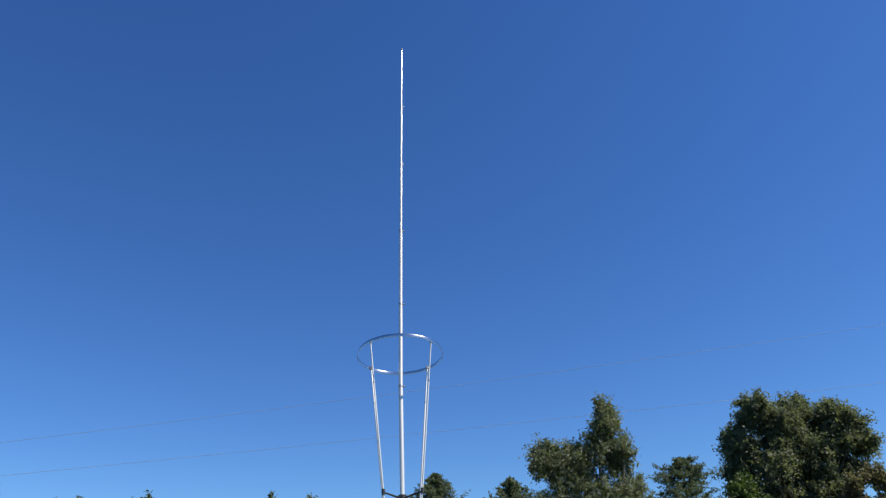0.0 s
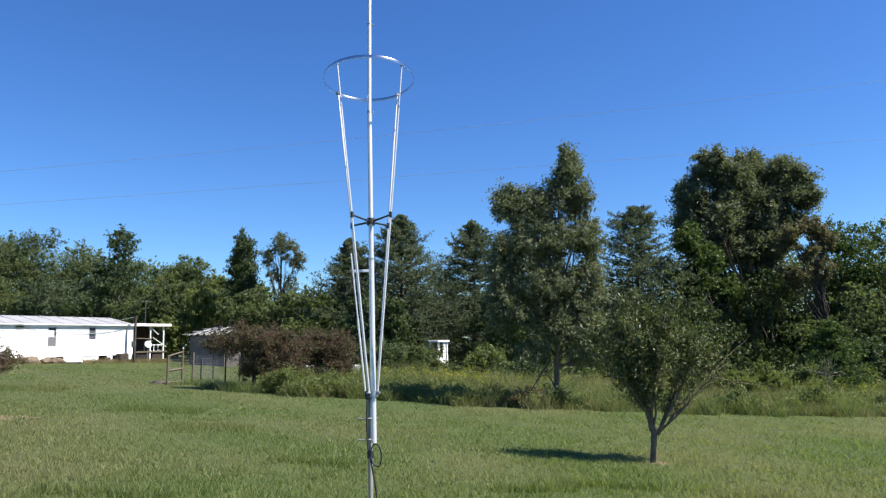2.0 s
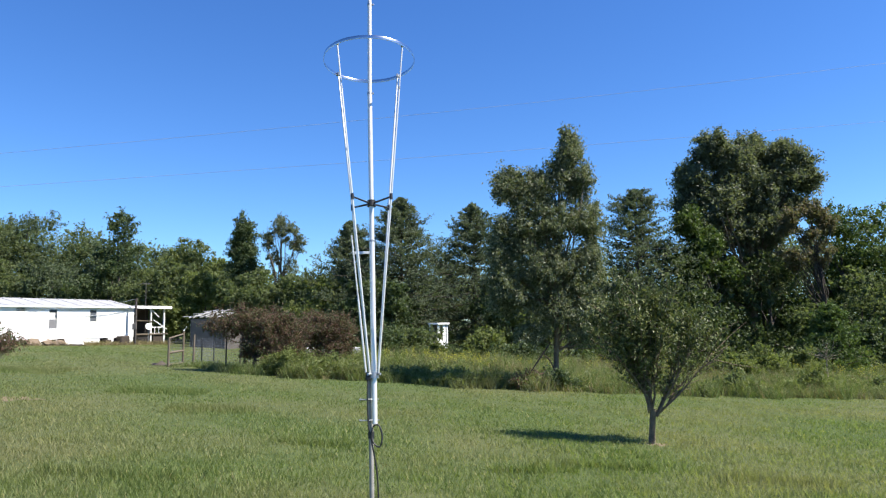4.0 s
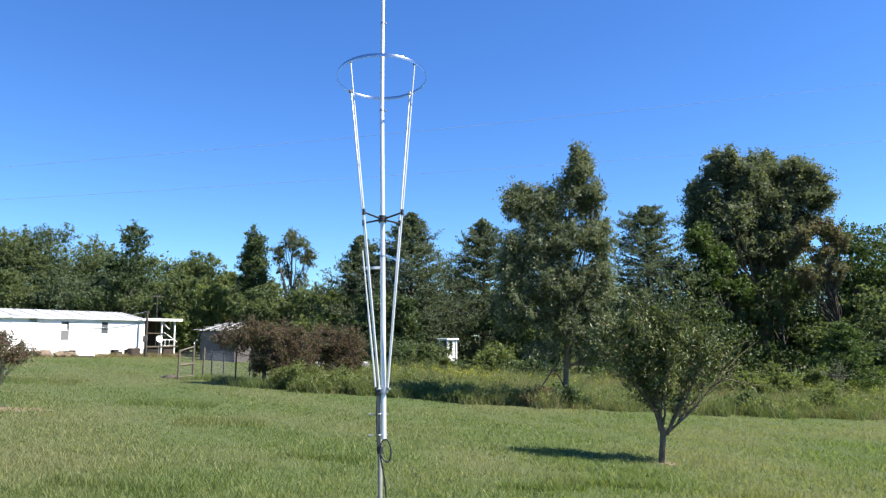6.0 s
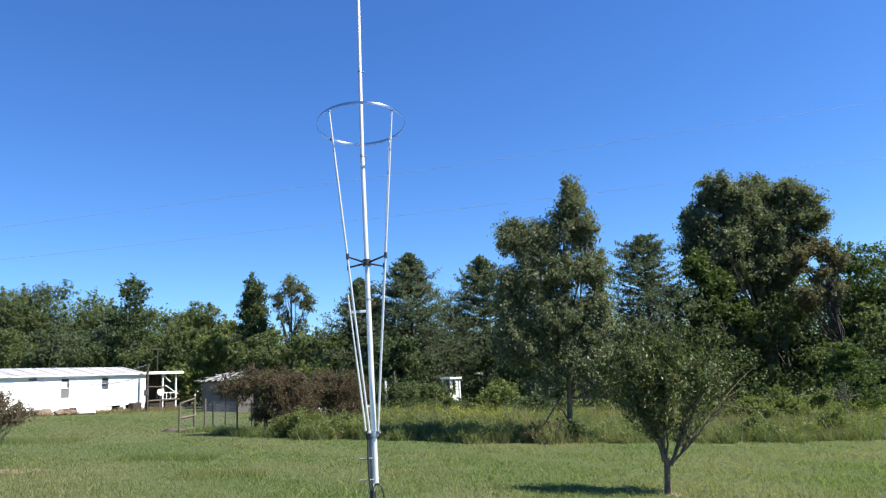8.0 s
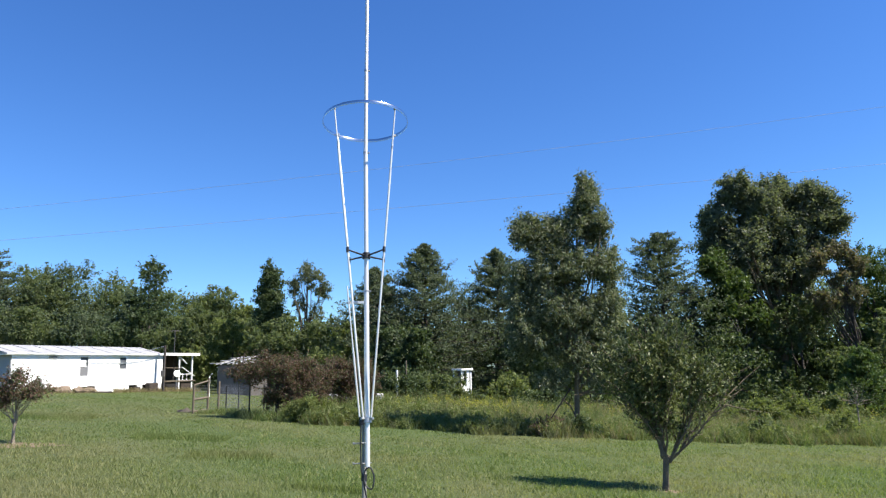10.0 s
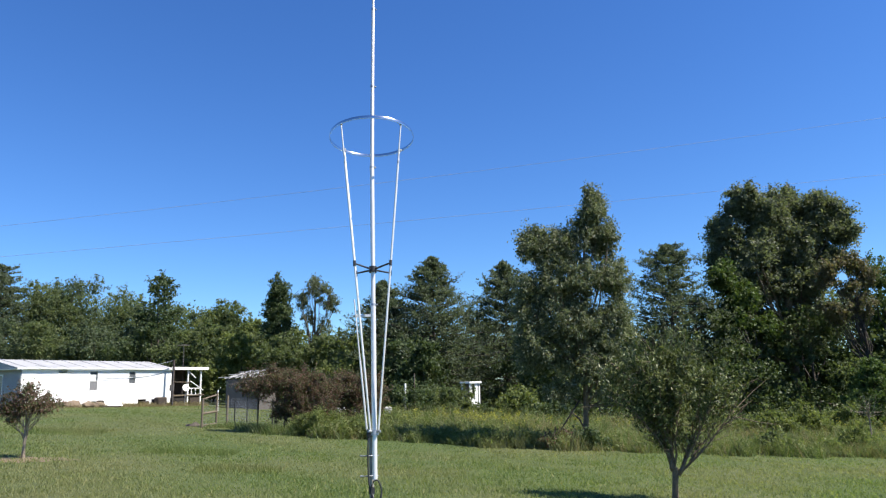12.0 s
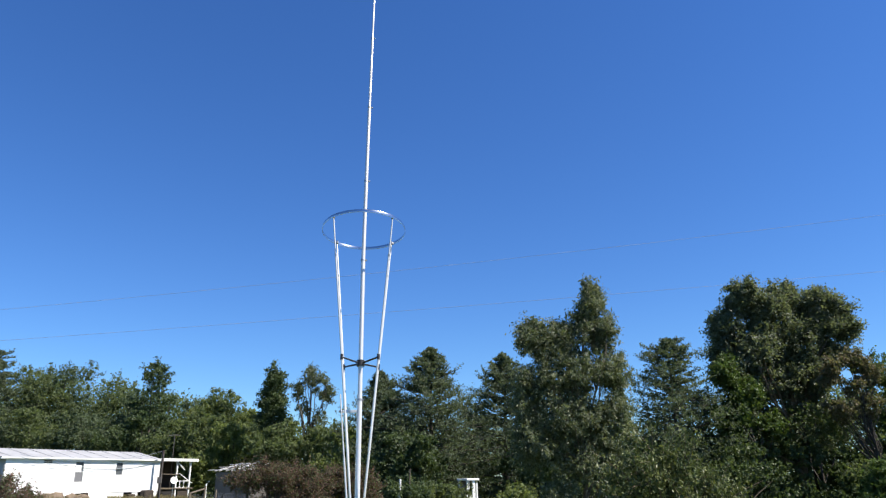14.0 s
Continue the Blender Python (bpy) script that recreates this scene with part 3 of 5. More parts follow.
    bar = part("shorting_bar", boxes((q.x - 0.014, -0.014, 2.240, -0.020, -0.006, 2.262), bevel=0.002), ALUMINIUM, t, "short flat bar")
    tube("bar_bolt", [(q.x - 0.02, -0.02, 2.251), (q.x + 0.012, -0.02, 2.251)], 0.009, STEEL, bar, "", 8)
    # base hub and clamps
    tube("base_collar", [(0, 0, 1.275), (0, 0, 1.318)], 0.036, STEEL, t, "metal collar that carries the rods", 18)
    part("connector_block", boxes((-0.060, -0.030, 1.262, -0.022, 0.016, 1.322), bevel=0.004), BLACK, t, "black connector block")
    px, py = -0.030, 0.052
    ground_s = -0.26
    tube("support_pole", [(px - 0.002, py, ground_s), (px, py, 0.62), (px, py, 1.27)], 0.0175, POLE_STEEL, t, "grey galvanised steel pole", 18)
    tube("pole_coupling", [(px, py, 0.835), (px, py, 0.885)], 0.024, BLACK, t, "black tape round the pole", 14)
    for s in (1.120, 0.968):
        u = []
        for i in range(13):
            w = math.pi * i / 12
            u.append((-0.095 + 0.125 * math.sin(w) + 0.0, 0.026 + 0.052 * math.cos(w), s))
        cl = tube("u_bolt", [(-0.105, 0.078, s)] + u + [(-0.105, -0.026, s)], 0.0045, STEEL, t, "u-bolt clamp", 8)
        part("saddle", boxes((-0.052, -0.030, s - 0.011, -0.046, 0.082, s + 0.011), bevel=0.002), STEEL, cl)
        tube("nut", [(-0.112, -0.026, s), (-0.096, -0.026, s)], 0.009, STEEL, cl, "", 6)
    # coax cable
    pts = [(-0.045, -0.020, 1.265), (-0.050, -0.030, 1.15), (-0.048, -0.03, 1.00), (-0.040, -0.035, 0.90), (-0.005, -0.05, 0.80), (0.040, -0.06, 0.78),
           (0.055, -0.055, 0.86), (0.030, -0.05, 0.93), (-0.010, -0.05, 0.92), (-0.025, -0.045, 0.84), (-0.010, -0.04, 0.74), (0.012, -0.03, 0.60),
           (0.020, -0.02, 0.40), (0.022, 0.0, 0.10), (0.03, 0.02, -0.10), (0.05, 0.06, -0.235)]
    fine = []
    for i in range(len(pts) - 1):
        p0, p1, p2, p3 = (Vector(pts[max(min(j, len(pts) - 1), 0)]) for j in (i - 1, i, i + 1, i + 2))
        for k in range(5):
            h = k / 5
            fine.append(0.5 * (2 * p1 + (p2 - p0) * h + (2 * p0 - 5 * p1 + 4 * p2 - p3) * h * h + (3 * p1 - p0 - 3 * p2 + p3) * h ** 3))
    tube("cable", fine, 0.0062, BLACK, t, "black coaxial cable", 8)


build_antenna()


# ---------------------------------------------------------------- near trees
def pear_tree():
    """Small fan-shaped tree with many upright stems."""
    rng = np.random.default_rng(11)
    t = thing("small_tree", on_ground(4.62, 12.85), "small fan-shaped green tree with forked grey trunk on the lawn", "tree")
    v, f = tube_arrays([(0, 0, -0.1), (0.0, 0, 0.03), (0.02, 0, 0.3), (0.05, 0, 0.62)], [0.095, 0.062, 0.052, 0.056], 12)
    fast_part("trunk", v, f, BARK, t, smooth=True)
    fork = [(-0.02, 0, 0.60), (0.04, 0.02, 0.62), (0.09, -0.01, 0.52)]
    tips, wood = [], []
    for j in range(28):
        w = 2 * math.pi * j / 28 + rng.uniform(-0.2, 0.2)
        q = (0.34, 1.10, 0.72, 0.98)[j % 4] * rng.uniform(0.85, 1.1)
        end = np.array((math.cos(w) * q + 0.10, math.sin(w) * q * 0.5, 2.66 - 0.60 * q * q + rng.uniform(-0.1, 0.1)))
        start = np.array(fork[2] if math.cos(w) > 0.5 and q > 0.5 else fork[j % 2]) + rng.normal(size=3) * 0.012
        low_limb = math.cos(w) > 0.5 and q > 0.5
        if low_limb:
            end[2] -= 0.28
            end[0] += 0.06
        p = [start + (end - start) * np.array((k ** 1.3, k ** 1.3, k) if not low_limb else (k, k, k ** 1.15)) + rng.normal(size=3) * 0.016 for k in np.linspace(0, 1, 7)]
        r0 = 0.023 if j % 2 else 0.016
        v, f = tube_arrays(p, [r0 * (1 - 0.85 * i / 6) for i in range(7)], 7)
        fast_part("stem", v, f, BARK, t, smooth=True)
        for i in range(2, 7):
            for b in range(3):
                base = p[i] if b % 2 else (np.array(p[i]) + np.array(p[i - 1])) / 2
                away = np.array((base[0] - 0.05, base[1], 0.0)) * 0.35 + rng.normal(size=3) * np.array((0.17, 0.11, 0.17)) + np.array((0, 0, 0.26))
                tip = base + away * rng.uniform(0.7, 1.2)
                wood.append(tube_arrays([base, (base + tip) / 2 + rng.normal(size=3) * 0.02, tip], [0.009, 0.006, 0.003], 4, False))
                tips.append((base, tip))
    v, f = joined(wood)
    tagged(fast_part("twig_growth", v, f, BARK, t), kind="stuff")
    at, face = [], []
    for base, tip in tips:
        n = int(7 + 52 * min(max((base[2] - 1.02) / 0.85, 0), 1))
        k = rng.uniform(0.05, 1.2, n)[:, None]
        p = base + (tip - base) * k + rng.uniform(-1, 1, size=(n, 3)) * 0.085
        at.append(p)
        w = p - (base + tip) / 2 + np.array((base[0] * 0.10, base[1] * 0.10, 0.05))
        face.append(w / (np.linalg.norm(w, axis=1)[:, None] + 1e-6))
    at, face = np.concatenate(at), np.concatenate(face)
    q = np.hypot(at[:, 0] - 0.12, at[:, 1] * 1.5)
    keep = (q < 0.16 + 1.18 * np.clip(at[:, 2] - 0.78, 0, 1.0) ** 0.95) & (at[:, 2] > 0.86)
    v, f = leaves(rng, at[keep], 0.080, 0.40, 0.4, -0.9, face[keep])
    fast_part("crown", v, f, LEAF_PEAR, t)
    soil_patch(4.68, 12.80, 0.19, 1.3, "patch of bare brown soil at the foot of the small tree")


def soil_patch(cx, cy, size, wide, label):
    """A low uneven patch of bare soil."""
    a = np.linspace(0, 2 * np.pi, 25)[:-1]
    r = size * (1 + 0.23 * np.sin(a * 3) + 0.16 * np.sin(a * 7))
    x, y = cx + r * np.cos(a) * wide, cy + r * np.sin(a)
    v = np.concatenate([[(cx, cy, float(gz(cx, cy)) + 0.014)], np.stack([x, y, gz(x, y) + 0.005], 1)])
    f = [(0, i + 1, (i + 1) % 24 + 1) for i in range(24)]
    tagged(fast_part("bare_soil_patch", v, f, DIRT), label, "soil", kind="structure")


soil_patch(-8.55, 16.10, 0.56, 1.5, "patch of pale bare soil at the foot of the red sapling")
pear_tree()

broadleaf("tall_tree", 5.48, 24.7,
          [(0.68, 0, 8.72, 0.27, 0.27, 0.50, 0.6), (0.78, 0, 8.15, 0.42, 0.42, 0.50, 0.9), (1.02, 0.1, 8.60, 0.22, 0.22, 0.52, 0.5), (0.50, 0, 7.66, 0.67, 0.67, 0.71, 1.2), (1.14, 0, 7.20, 0.56, 0.6, 0.85, 1.3), (-1.30, 0.2, 7.50, 0.50, 0.5, 0.46, 0.8),
           (-1.72, 0, 6.91, 0.43, 0.43, 0.43, 0.7), (-0.89, 0, 6.80, 0.75, 0.7, 0.66, 1.3), (-0.35, 0, 7.30, 0.55, 0.5, 0.50, 0.8), (-0.16, -0.1, 6.85, 0.50, 0.6, 0.55, 0.8), (0.13, 0, 5.96, 1.10, 1.1, 0.90, 2.2), (1.28, 0, 5.80, 0.74, 0.8, 0.90, 1.7),
           (-1.29, 0, 5.57, 0.80, 0.8, 0.80, 1.5), (-1.75, 0, 4.67, 0.65, 0.7, 0.90, 1.2), (-0.34, -0.2, 4.37, 1.40, 1.2, 1.00, 2.6), (1.20, 0, 4.14, 0.85, 0.9, 1.10, 2.0), (-1.50, 0, 3.40, 0.85, 0.9, 0.90, 1.5),
           (0.0, 0, 2.93, 1.45, 1.3, 0.80, 1.9), (1.42, 0, 2.61, 0.62, 0.8, 0.80, 1.0), (-0.73, 0, 2.03, 0.90, 0.9, 0.38, 0.55), (0.93, 0, 1.88, 0.78, 0.8, 0.34, 0.45)],
          1.15, 0.105, 1300, 60, 0.26, 0.115, LEAF_BIG, "tall green tree with slender grey trunk beside the weeds", seed=23, limbs=22, bark=BARK,
          lean=(0.45, 0), hang=0.8, twigs=60, aspect=0.38, shell=0.3, inner=0.26)


def slant_stick():
    t = thing("broken_limb", on_ground(5.05, 24.2), "dark broken limb leaning against the tall tree", "limb")
    tube("stick", [(-0.95, -0.02, 0.0), (-0.50, 0, 0.62), (-0.02, 0.02, 1.28), (0.22, 0.06, 1.60)], [0.014, 0.022, 0.030, 0.026], DARK, t, sides=7)
    tube("fork", [(-0.05, 0, 1.20), (0.18, 0.1, 1.02), (0.40, 0.30, 0.62)], [0.020, 0.026, 0.030], BARK_DARK, t, sides=7)


slant_stick()

# reddish sapling on the lawn
broadleaf("red_sapling", -8.75, 16.2, [(0.05, 0, 1.16, 0.62, 0.5, 0.27, 2), (-0.34, 0, 0.98, 0.40, 0.4, 0.22, 1), (0.50, 0, 1.12, 0.40, 0.35, 0.24, 1), (0.0, 0, 1.42, 0.34, 0.3, 0.17, 0.7)],
          0.22, 0.040, 170, 34, 0.14, 0.05, LEAF_RED, "small sapling with sparse reddish-brown leaves on the lawn", seed=31, limbs=9, bark=BARK_PALE, twigs=40, hang=0.0)

# dark red shrubs by the fence
broadleaf("red_leaf_shrub", -5.35, 27.7, [(-1.15, 0, 1.70, 0.75, 0.8, 0.50, 1.3), (-0.3, 0, 1.88, 0.95, 0.9, 0.62, 2), (0.6, 0, 1.80, 0.9, 0.9, 0.65, 2), (1.4, 0, 1.40, 0.8, 0.8, 0.75, 1.6), (0.9, -0.2, 0.85, 1.0, 0.7, 0.75, 1.8), (0.0, 0, 0.95, 0.7, 0.7, 0.6, 1.0), (1.3, 0, 0.5, 0.8, 0.7, 0.5, 1.0)],
          0.4, 0.10, 470, 85, 0.22, 0.062, LEAF_RED, "large dark reddish-brown shrub at the corner of the fence", "shrub", seed=41, limbs=9, twigs=20)
broadleaf("red_leaf_shrub", -2.95, 31.5, [(-1.2, 0, 1.6, 0.8, 0.8, 0.7, 1.3), (-0.3, 0, 1.75, 1.05, 0.9, 0.75, 2), (0.6, 0, 1.5, 0.85, 0.8, 0.8, 1.4), (-0.2, 0, 0.8, 1.3, 0.9, 0.6, 1.3)],
          0.4, 0.09, 340, 80, 0.24, 0.07, LEAF_RED, "dark reddish-brown shrub behind the weeds", "shrub", seed=42, limbs=7, twigs=14)
broadleaf("low_green_shrub", -4.15, 26.6, [(0, 0, 0.5, 0.75, 0.6, 0.5, 1), (0.7, 0.1, 0.38, 0.5, 0.5, 0.38, 0.7)], 0.1, 0.03, 130, 80, 0.18, 0.07, LEAF_LIGHT,
          "low bright green shrub at the foot of the red one", "shrub", seed=43, limbs=5)

for i, (x, y, h, mat) in enumerate(((5.3, 24.2, 0.7, LEAF_DARK_SHADE), (4.7, 24.3, 0.55, LEAF_RED), (8.3, 24.9, 0.7, LEAF_LIGHT), (12.2, 25.4, 0.8, LEAF_WOOD),
                                    (15.6, 26.0, 0.9, LEAF_LIGHT), (-2.2, 26.4, 0.8, LEAF_LIGHT), (19.5, 27.4, 1.0, LEAF_WOOD), (2.2, 41.0, 1.35, LEAF_LIGHT), (2.9, 41.6, 1.25, LEAF_DARK_SHADE), (1.4, 40.6, 1.3, LEAF_WOOD))):
    broadleaf("weed_bush", x, y, [(0, 0, h * 0.5, 0.55, 0.45, h * 0.5, 1), (0.5, 0.1, h * 0.36, 0.4, 0.4, h * 0.36, 0.6), (-0.45, 0, h * 0.4, 0.4, 0.4, h * 0.4, 0.6)], 0.08, 0.025, 75, 44, 0.17, 0.085, mat,
              "low leafy bush growing among the weeds", "bush", seed=400 + i, group="bushes in the weeds", limbs=4, simple=True)

# bright mounds of bramble before the woods
for i, (x, y, h) in enumerate(((15.2, 32.0, 1.5), (17.4, 33.2, 1.8), (19.6, 34.0, 1.7), (13.4, 33.5, 1.0))):
    broadleaf("bramble", x, y, [(0, 0, h * 0.5, 1.0, 0.9, h * 0.45, 1.4), (0.8, 0.2, h * 0.38, 0.8, 0.7, h * 0.36, 0.8), (-0.8, 0, h * 0.36, 0.8, 0.7, h * 0.34, 0.8)], 0.1, 0.03, 120, 56, 0.24, 0.10, LEAF_LIGHT,
              "bright green mound of bramble behind the weeds", "bush", seed=430 + i, group="brambles", limbs=5, simple=True)

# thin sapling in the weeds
broadleaf("thin_sapling", 17.5, 28.4, [(0, 0, 1.95, 0.62, 0.6, 0.45, 1.5), (-0.3, 0, 1.6, 0.6, 0.5, 0.3, 1), (0.35, 0, 1.5, 0.6, 0.5, 0.2, 1)], 1.25, 0.05, 40, 7, 0.2, 0.07, LEAF_DARK_SHADE,
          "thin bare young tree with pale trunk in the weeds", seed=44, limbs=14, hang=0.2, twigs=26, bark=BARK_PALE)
conifer("young_pine", 22.5, 36, 4.0, 2.0, "young bright green pine in front of the woods", seed=45, leaf_mat=LEAF_PINE, whorls=24, per=70, spray=0.15, power=0.75, ragged=0.25, fan=9)


# ---------------------------------------------------------------- woods
def wood_tree(x, y, h, r, seed, mat, label, clumps=270, per=48, leaf=0.165, wide=1.6, group="woods behind the yard"):
    rng = np.random.default_rng(seed)
    lobes = [(rng.normal() * r * 0.15, 0, h * 0.86, r * 0.85, r * 0.8, h * 0.13, 1.2), (rng.normal() * r * 0.25, 0, h * 0.66, r * 1.15, r * 1.1, h * 0.19, 1.8)]
    for j in range(7):
        w = rng.uniform(0, 2 * np.pi)
        lobes.append((math.cos(w) * r * 0.6 * wide, math.sin(w) * r * 0.5, h * rng.uniform(0.10, 0.66), r * wide * 0.62, r * 0.9, h * 0.15, 1.0))
    return broadleaf("woodland_tree", x, y, lobes, h * 0.2, h * 0.016, clumps, per, h * 0.034, leaf, mat, label, seed=seed, group=group, limbs=6, aspect=0.8, shell=0.3, simple=True, inner=0.34)


GREENS = "green broadleaf tree at the edge of the woods"
for i, (x, y, h, r, mat) in enumerate([
        (-57.5, 83, 14.8, 2.8, LEAF_WOOD), (-53.6, 80, 13.6, 2.6, LEAF_WOOD), (-46.8, 84, 13.9, 2.6, LEAF_WOOD), (-43.2, 85, 14.3, 3.0, LEAF_DEEP), (-39.3, 88, 12.9, 3.2, LEAF_WOOD),
        (-35.0, 84, 11.0, 2.6, LEAF_WOOD), (-28.9, 75, 12.8, 1.75, LEAF_DARK_SHADE), (-31.5, 79, 9.6, 2.4, LEAF_DEEP), (-26.2, 80, 9.9, 2.4, LEAF_DEEP), (-23.4, 77, 9.3, 2.1, LEAF_LIGHT),
        (-21.1, 75, 10.1, 1.9, LEAF_WOOD), (-18.4, 74, 8.2, 1.8, LEAF_LIGHT), (-16.3, 71, 6.9, 1.9, LEAF_WOOD), (-22.0, 68, 7.0, 2.2, LEAF_WOOD), (-17.0, 64, 6.0, 2.0, LEAF_LIGHT),
        (-27.5, 70, 7.0, 2.4, LEAF_DARK_SHADE), (-34.0, 72, 7.2, 2.6, LEAF_DEEP), (-40.5, 74, 7.8, 2.6, LEAF_WOOD), (-46.0, 74, 8.2, 2.6, LEAF_DEEP), (-52.0, 73, 8.0, 2.6, LEAF_DEEP)]):
    wood_tree(x, y, h + 0.6, r * 1.25, 100 + i, mat, GREENS, clumps=400, leaf=0.175)
conifer("woodland_pine", -50.6, 82, 15.4, 6.4, "dark green pine among the woods", seed=131, whorls=44, spray=0.22, per=150, ragged=0.3, power=0.55, group="woods behind the yard")
# understory round the oak takes dark leaves, its shade put into the colour
for i, (x, y, h, r, mat) in enumerate([
        (3.9, 57.5, 8.5, 1.6, LEAF_DARK_SHADE), (8.6, 50, 9.8, 2.2, LEAF_DARK_SHADE), (12.5, 54, 8.6, 2.2, LEAF_DARK_SHADE), (-8.0, 56, 6.2, 1.8, LEAF_WOOD), (-5.5, 52, 5.6, 1.8, LEAF_LIGHT), (-11.5, 57, 6.4, 1.7, LEAF_WOOD),
        (-1.5, 48, 5.4, 1.7, LEAF_DARK_SHADE), (-0.4, 46, 5.0, 1.2, LEAF_DARK_SHADE), (7.4, 46, 5.6, 1.5, LEAF_WOOD), (20.5, 57, 10.6, 2.4, LEAF_DARK_SHADE), (23.5, 57, 9.6, 2.6, LEAF_DARK_SHADE),
        # the trees at x 44 and 49 are unseen, added to shade the woods
        (35.4, 54.5, 13.5, 2.8, LEAF_VINE_SHADE), (39.4, 54, 13.6, 3.1, LEAF_VINE_SHADE), (43.5, 51, 13.0, 2.8, LEAF_DEEP), (31.0, 46, 7.0, 2.2, LEAF_WOOD), (36.0, 45, 6.6, 2.2, LEAF_VINE_SHADE), (44.0, 45, 11.5, 2.8, LEAF_DARK_SHADE), (49.0, 46, 14.0, 3.0, LEAF_DARK_SHADE), (17.5, 56, 8.0, 2.6, LEAF_DARK_SHADE),
        (28.0, 52, 9.0, 3.0, LEAF_DARK_SHADE), (30.0, 57, 9.0, 3.0, LEAF_DARK_SHADE), (33.0, 58, 9.0, 3.0, LEAF_DARK_SHADE), (21.5, 50, 6.0, 2.4, LEAF_DARK_SHADE)]):
    wood_tree(x, y, h, r * 1.1, 160 + i, mat, GREENS, clumps=440 if x > 33 else 230)

broadleaf("narrow_dark_tree", -13.3, 62, [(0, 0, 9.0, 1.2, 1.2, 2.0, 1.2), (0, 0, 6.4, 1.45, 1.4, 2.2, 1.5), (0, 0, 3.6, 1.5, 1.4, 1.8, 1)], 1.5, 0.2, 330, 80, 0.42, 0.17, LEAF_DARK_SHADE,
          "narrow dark green tree standing above the shrubs", seed=51, limbs=6, simple=True)
broadleaf("open_crowned_tree", -9.75, 60, [(0.1, 0, 9.9, 1.35, 1.3, 1.0, 1.5), (-1.2, 0, 8.9, 0.7, 0.8, 0.8, 0.7), (1.3, 0, 8.6, 0.75, 0.8, 1.0, 0.8), (-0.7, 0, 7.4, 0.7, 0.8, 0.8, 0.5), (0.9, 0, 6.8, 0.7, 0.7, 0.9, 0.5),
           (0.2, 0, 5.2, 1.1, 1.0, 0.9, 0.7)], 3.0, 0.20, 300, 46, 0.27, 0.115, LEAF_GREY,
          "thin tree with a sparse open crown and bare forked limbs", seed=52, limbs=18, bark=BARK, simple=True, shell=0.2)
conifer("cedar", -3.5, 54, 9.9, 5.2, "dark green cedar with pointed ragged top", seed=61, group="cedars")
conifer("cedar", 0.25, 52, 11.6, 6.8, "tall dark green cedar with pointed ragged top", seed=62, group="cedars", whorls=58)
conifer("cedar", 5.8, 54, 11.8, 6.4, "tall dark green cedar with pointed ragged top", seed=63, group="cedars", whorls=54)
conifer("cedar", 17.9, 52, 13.0, 5.4, "dark cedar with broken ragged top beside the oak", seed=64, group="cedars", whorls=44, ragged=0.5, power=0.6, per=135)
broadleaf("oak", 27.6, 54,
          [(-2.85, -0.4, 16.7, 1.4, 1.5, 1.4, 1.4), (-4.4, 0.3, 14.6, 1.3, 1.6, 1.5, 1.3), (-4.9, 0, 12.3, 1.0, 1.5, 1.4, 0.8), (-1.0, -0.3, 15.8, 1.6, 1.7, 1.8, 1.6), (1.08, 0.3, 16.7, 1.4, 1.6, 1.6, 1.4),
           (3.5, -0.2, 16.3, 1.6, 1.7, 1.5, 1.6), (5.1, 0, 14.5, 0.95, 1.2, 0.9, 0.7), (2.7, 0.2, 14.8, 1.9, 1.9, 1.4, 1.7), (-2.44, -0.3, 13.3, 2.3, 2.4, 2.0, 2.2), (0.3, 0, 13.6, 2.4, 2.4, 2.0, 2.4),
           (3.5, 0, 12.5, 1.3, 1.5, 1.1, 0.8), (-4.0, -0.4, 10.7, 1.9, 2.2, 1.7, 1.4), (-1.2, 0, 10.6, 2.4, 2.6, 2.0, 2.0), (1.4, 0, 10.6, 1.9, 2.2, 2.0, 1.5), (-3.4, 0, 7.2, 2.4, 2.4, 1.8, 1.4), (0.27, 0.4, 6.9, 2.5, 2.6, 2.0, 1.5), (2.8, 0, 7.7, 1.8, 2.2, 1.5, 1.0)],
          3.0, 0.42, 1900, 110, 0.54, 0.155, LEAF_GREY, "large spreading grey-green oak above the thicket", seed=71, limbs=20, shell=0.35, simple=True, twigs=40, bark=BARK, aspect=0.75, inner=0.07)
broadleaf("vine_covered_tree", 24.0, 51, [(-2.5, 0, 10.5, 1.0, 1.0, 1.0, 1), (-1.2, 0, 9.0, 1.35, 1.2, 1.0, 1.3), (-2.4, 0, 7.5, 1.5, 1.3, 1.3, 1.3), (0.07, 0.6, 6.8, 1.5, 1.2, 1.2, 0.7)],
          3.0, 0.15, 330, 60, 0.40, 0.17, LEAF_VINE_SHADE, "yellow-green vine-covered tree in front of the oak", seed=73, limbs=8, simple=True, lean=(-1.8, 0), aspect=0.8)
broadleaf("rusty_tree", 30.9, 49, [(-2.9, 0, 10.5, 0.9, 0.9, 0.9, 1), (-1.17, 0, 11.3, 1.05, 1.0, 0.66, 1), (-0.09, 0, 10.6, 0.75, 0.8, 0.9, 0.8), (-1.47, 0, 9.8, 1.0, 0.9, 0.6, 0.3), (-2.4, 0, 7.9, 1.5, 1.3, 0.85, 1), (-0.4, 0, 8.4, 0.85, 0.9, 1.0, 0.7)],
          3.0, 0.16, 200, 60, 0.36, 0.14, LEAF_RUST, "thin tree with rusty brown and green leaves", seed=72, limbs=16, twigs=50, lean=(-1.2, 0), simple=True, aspect=0.8)


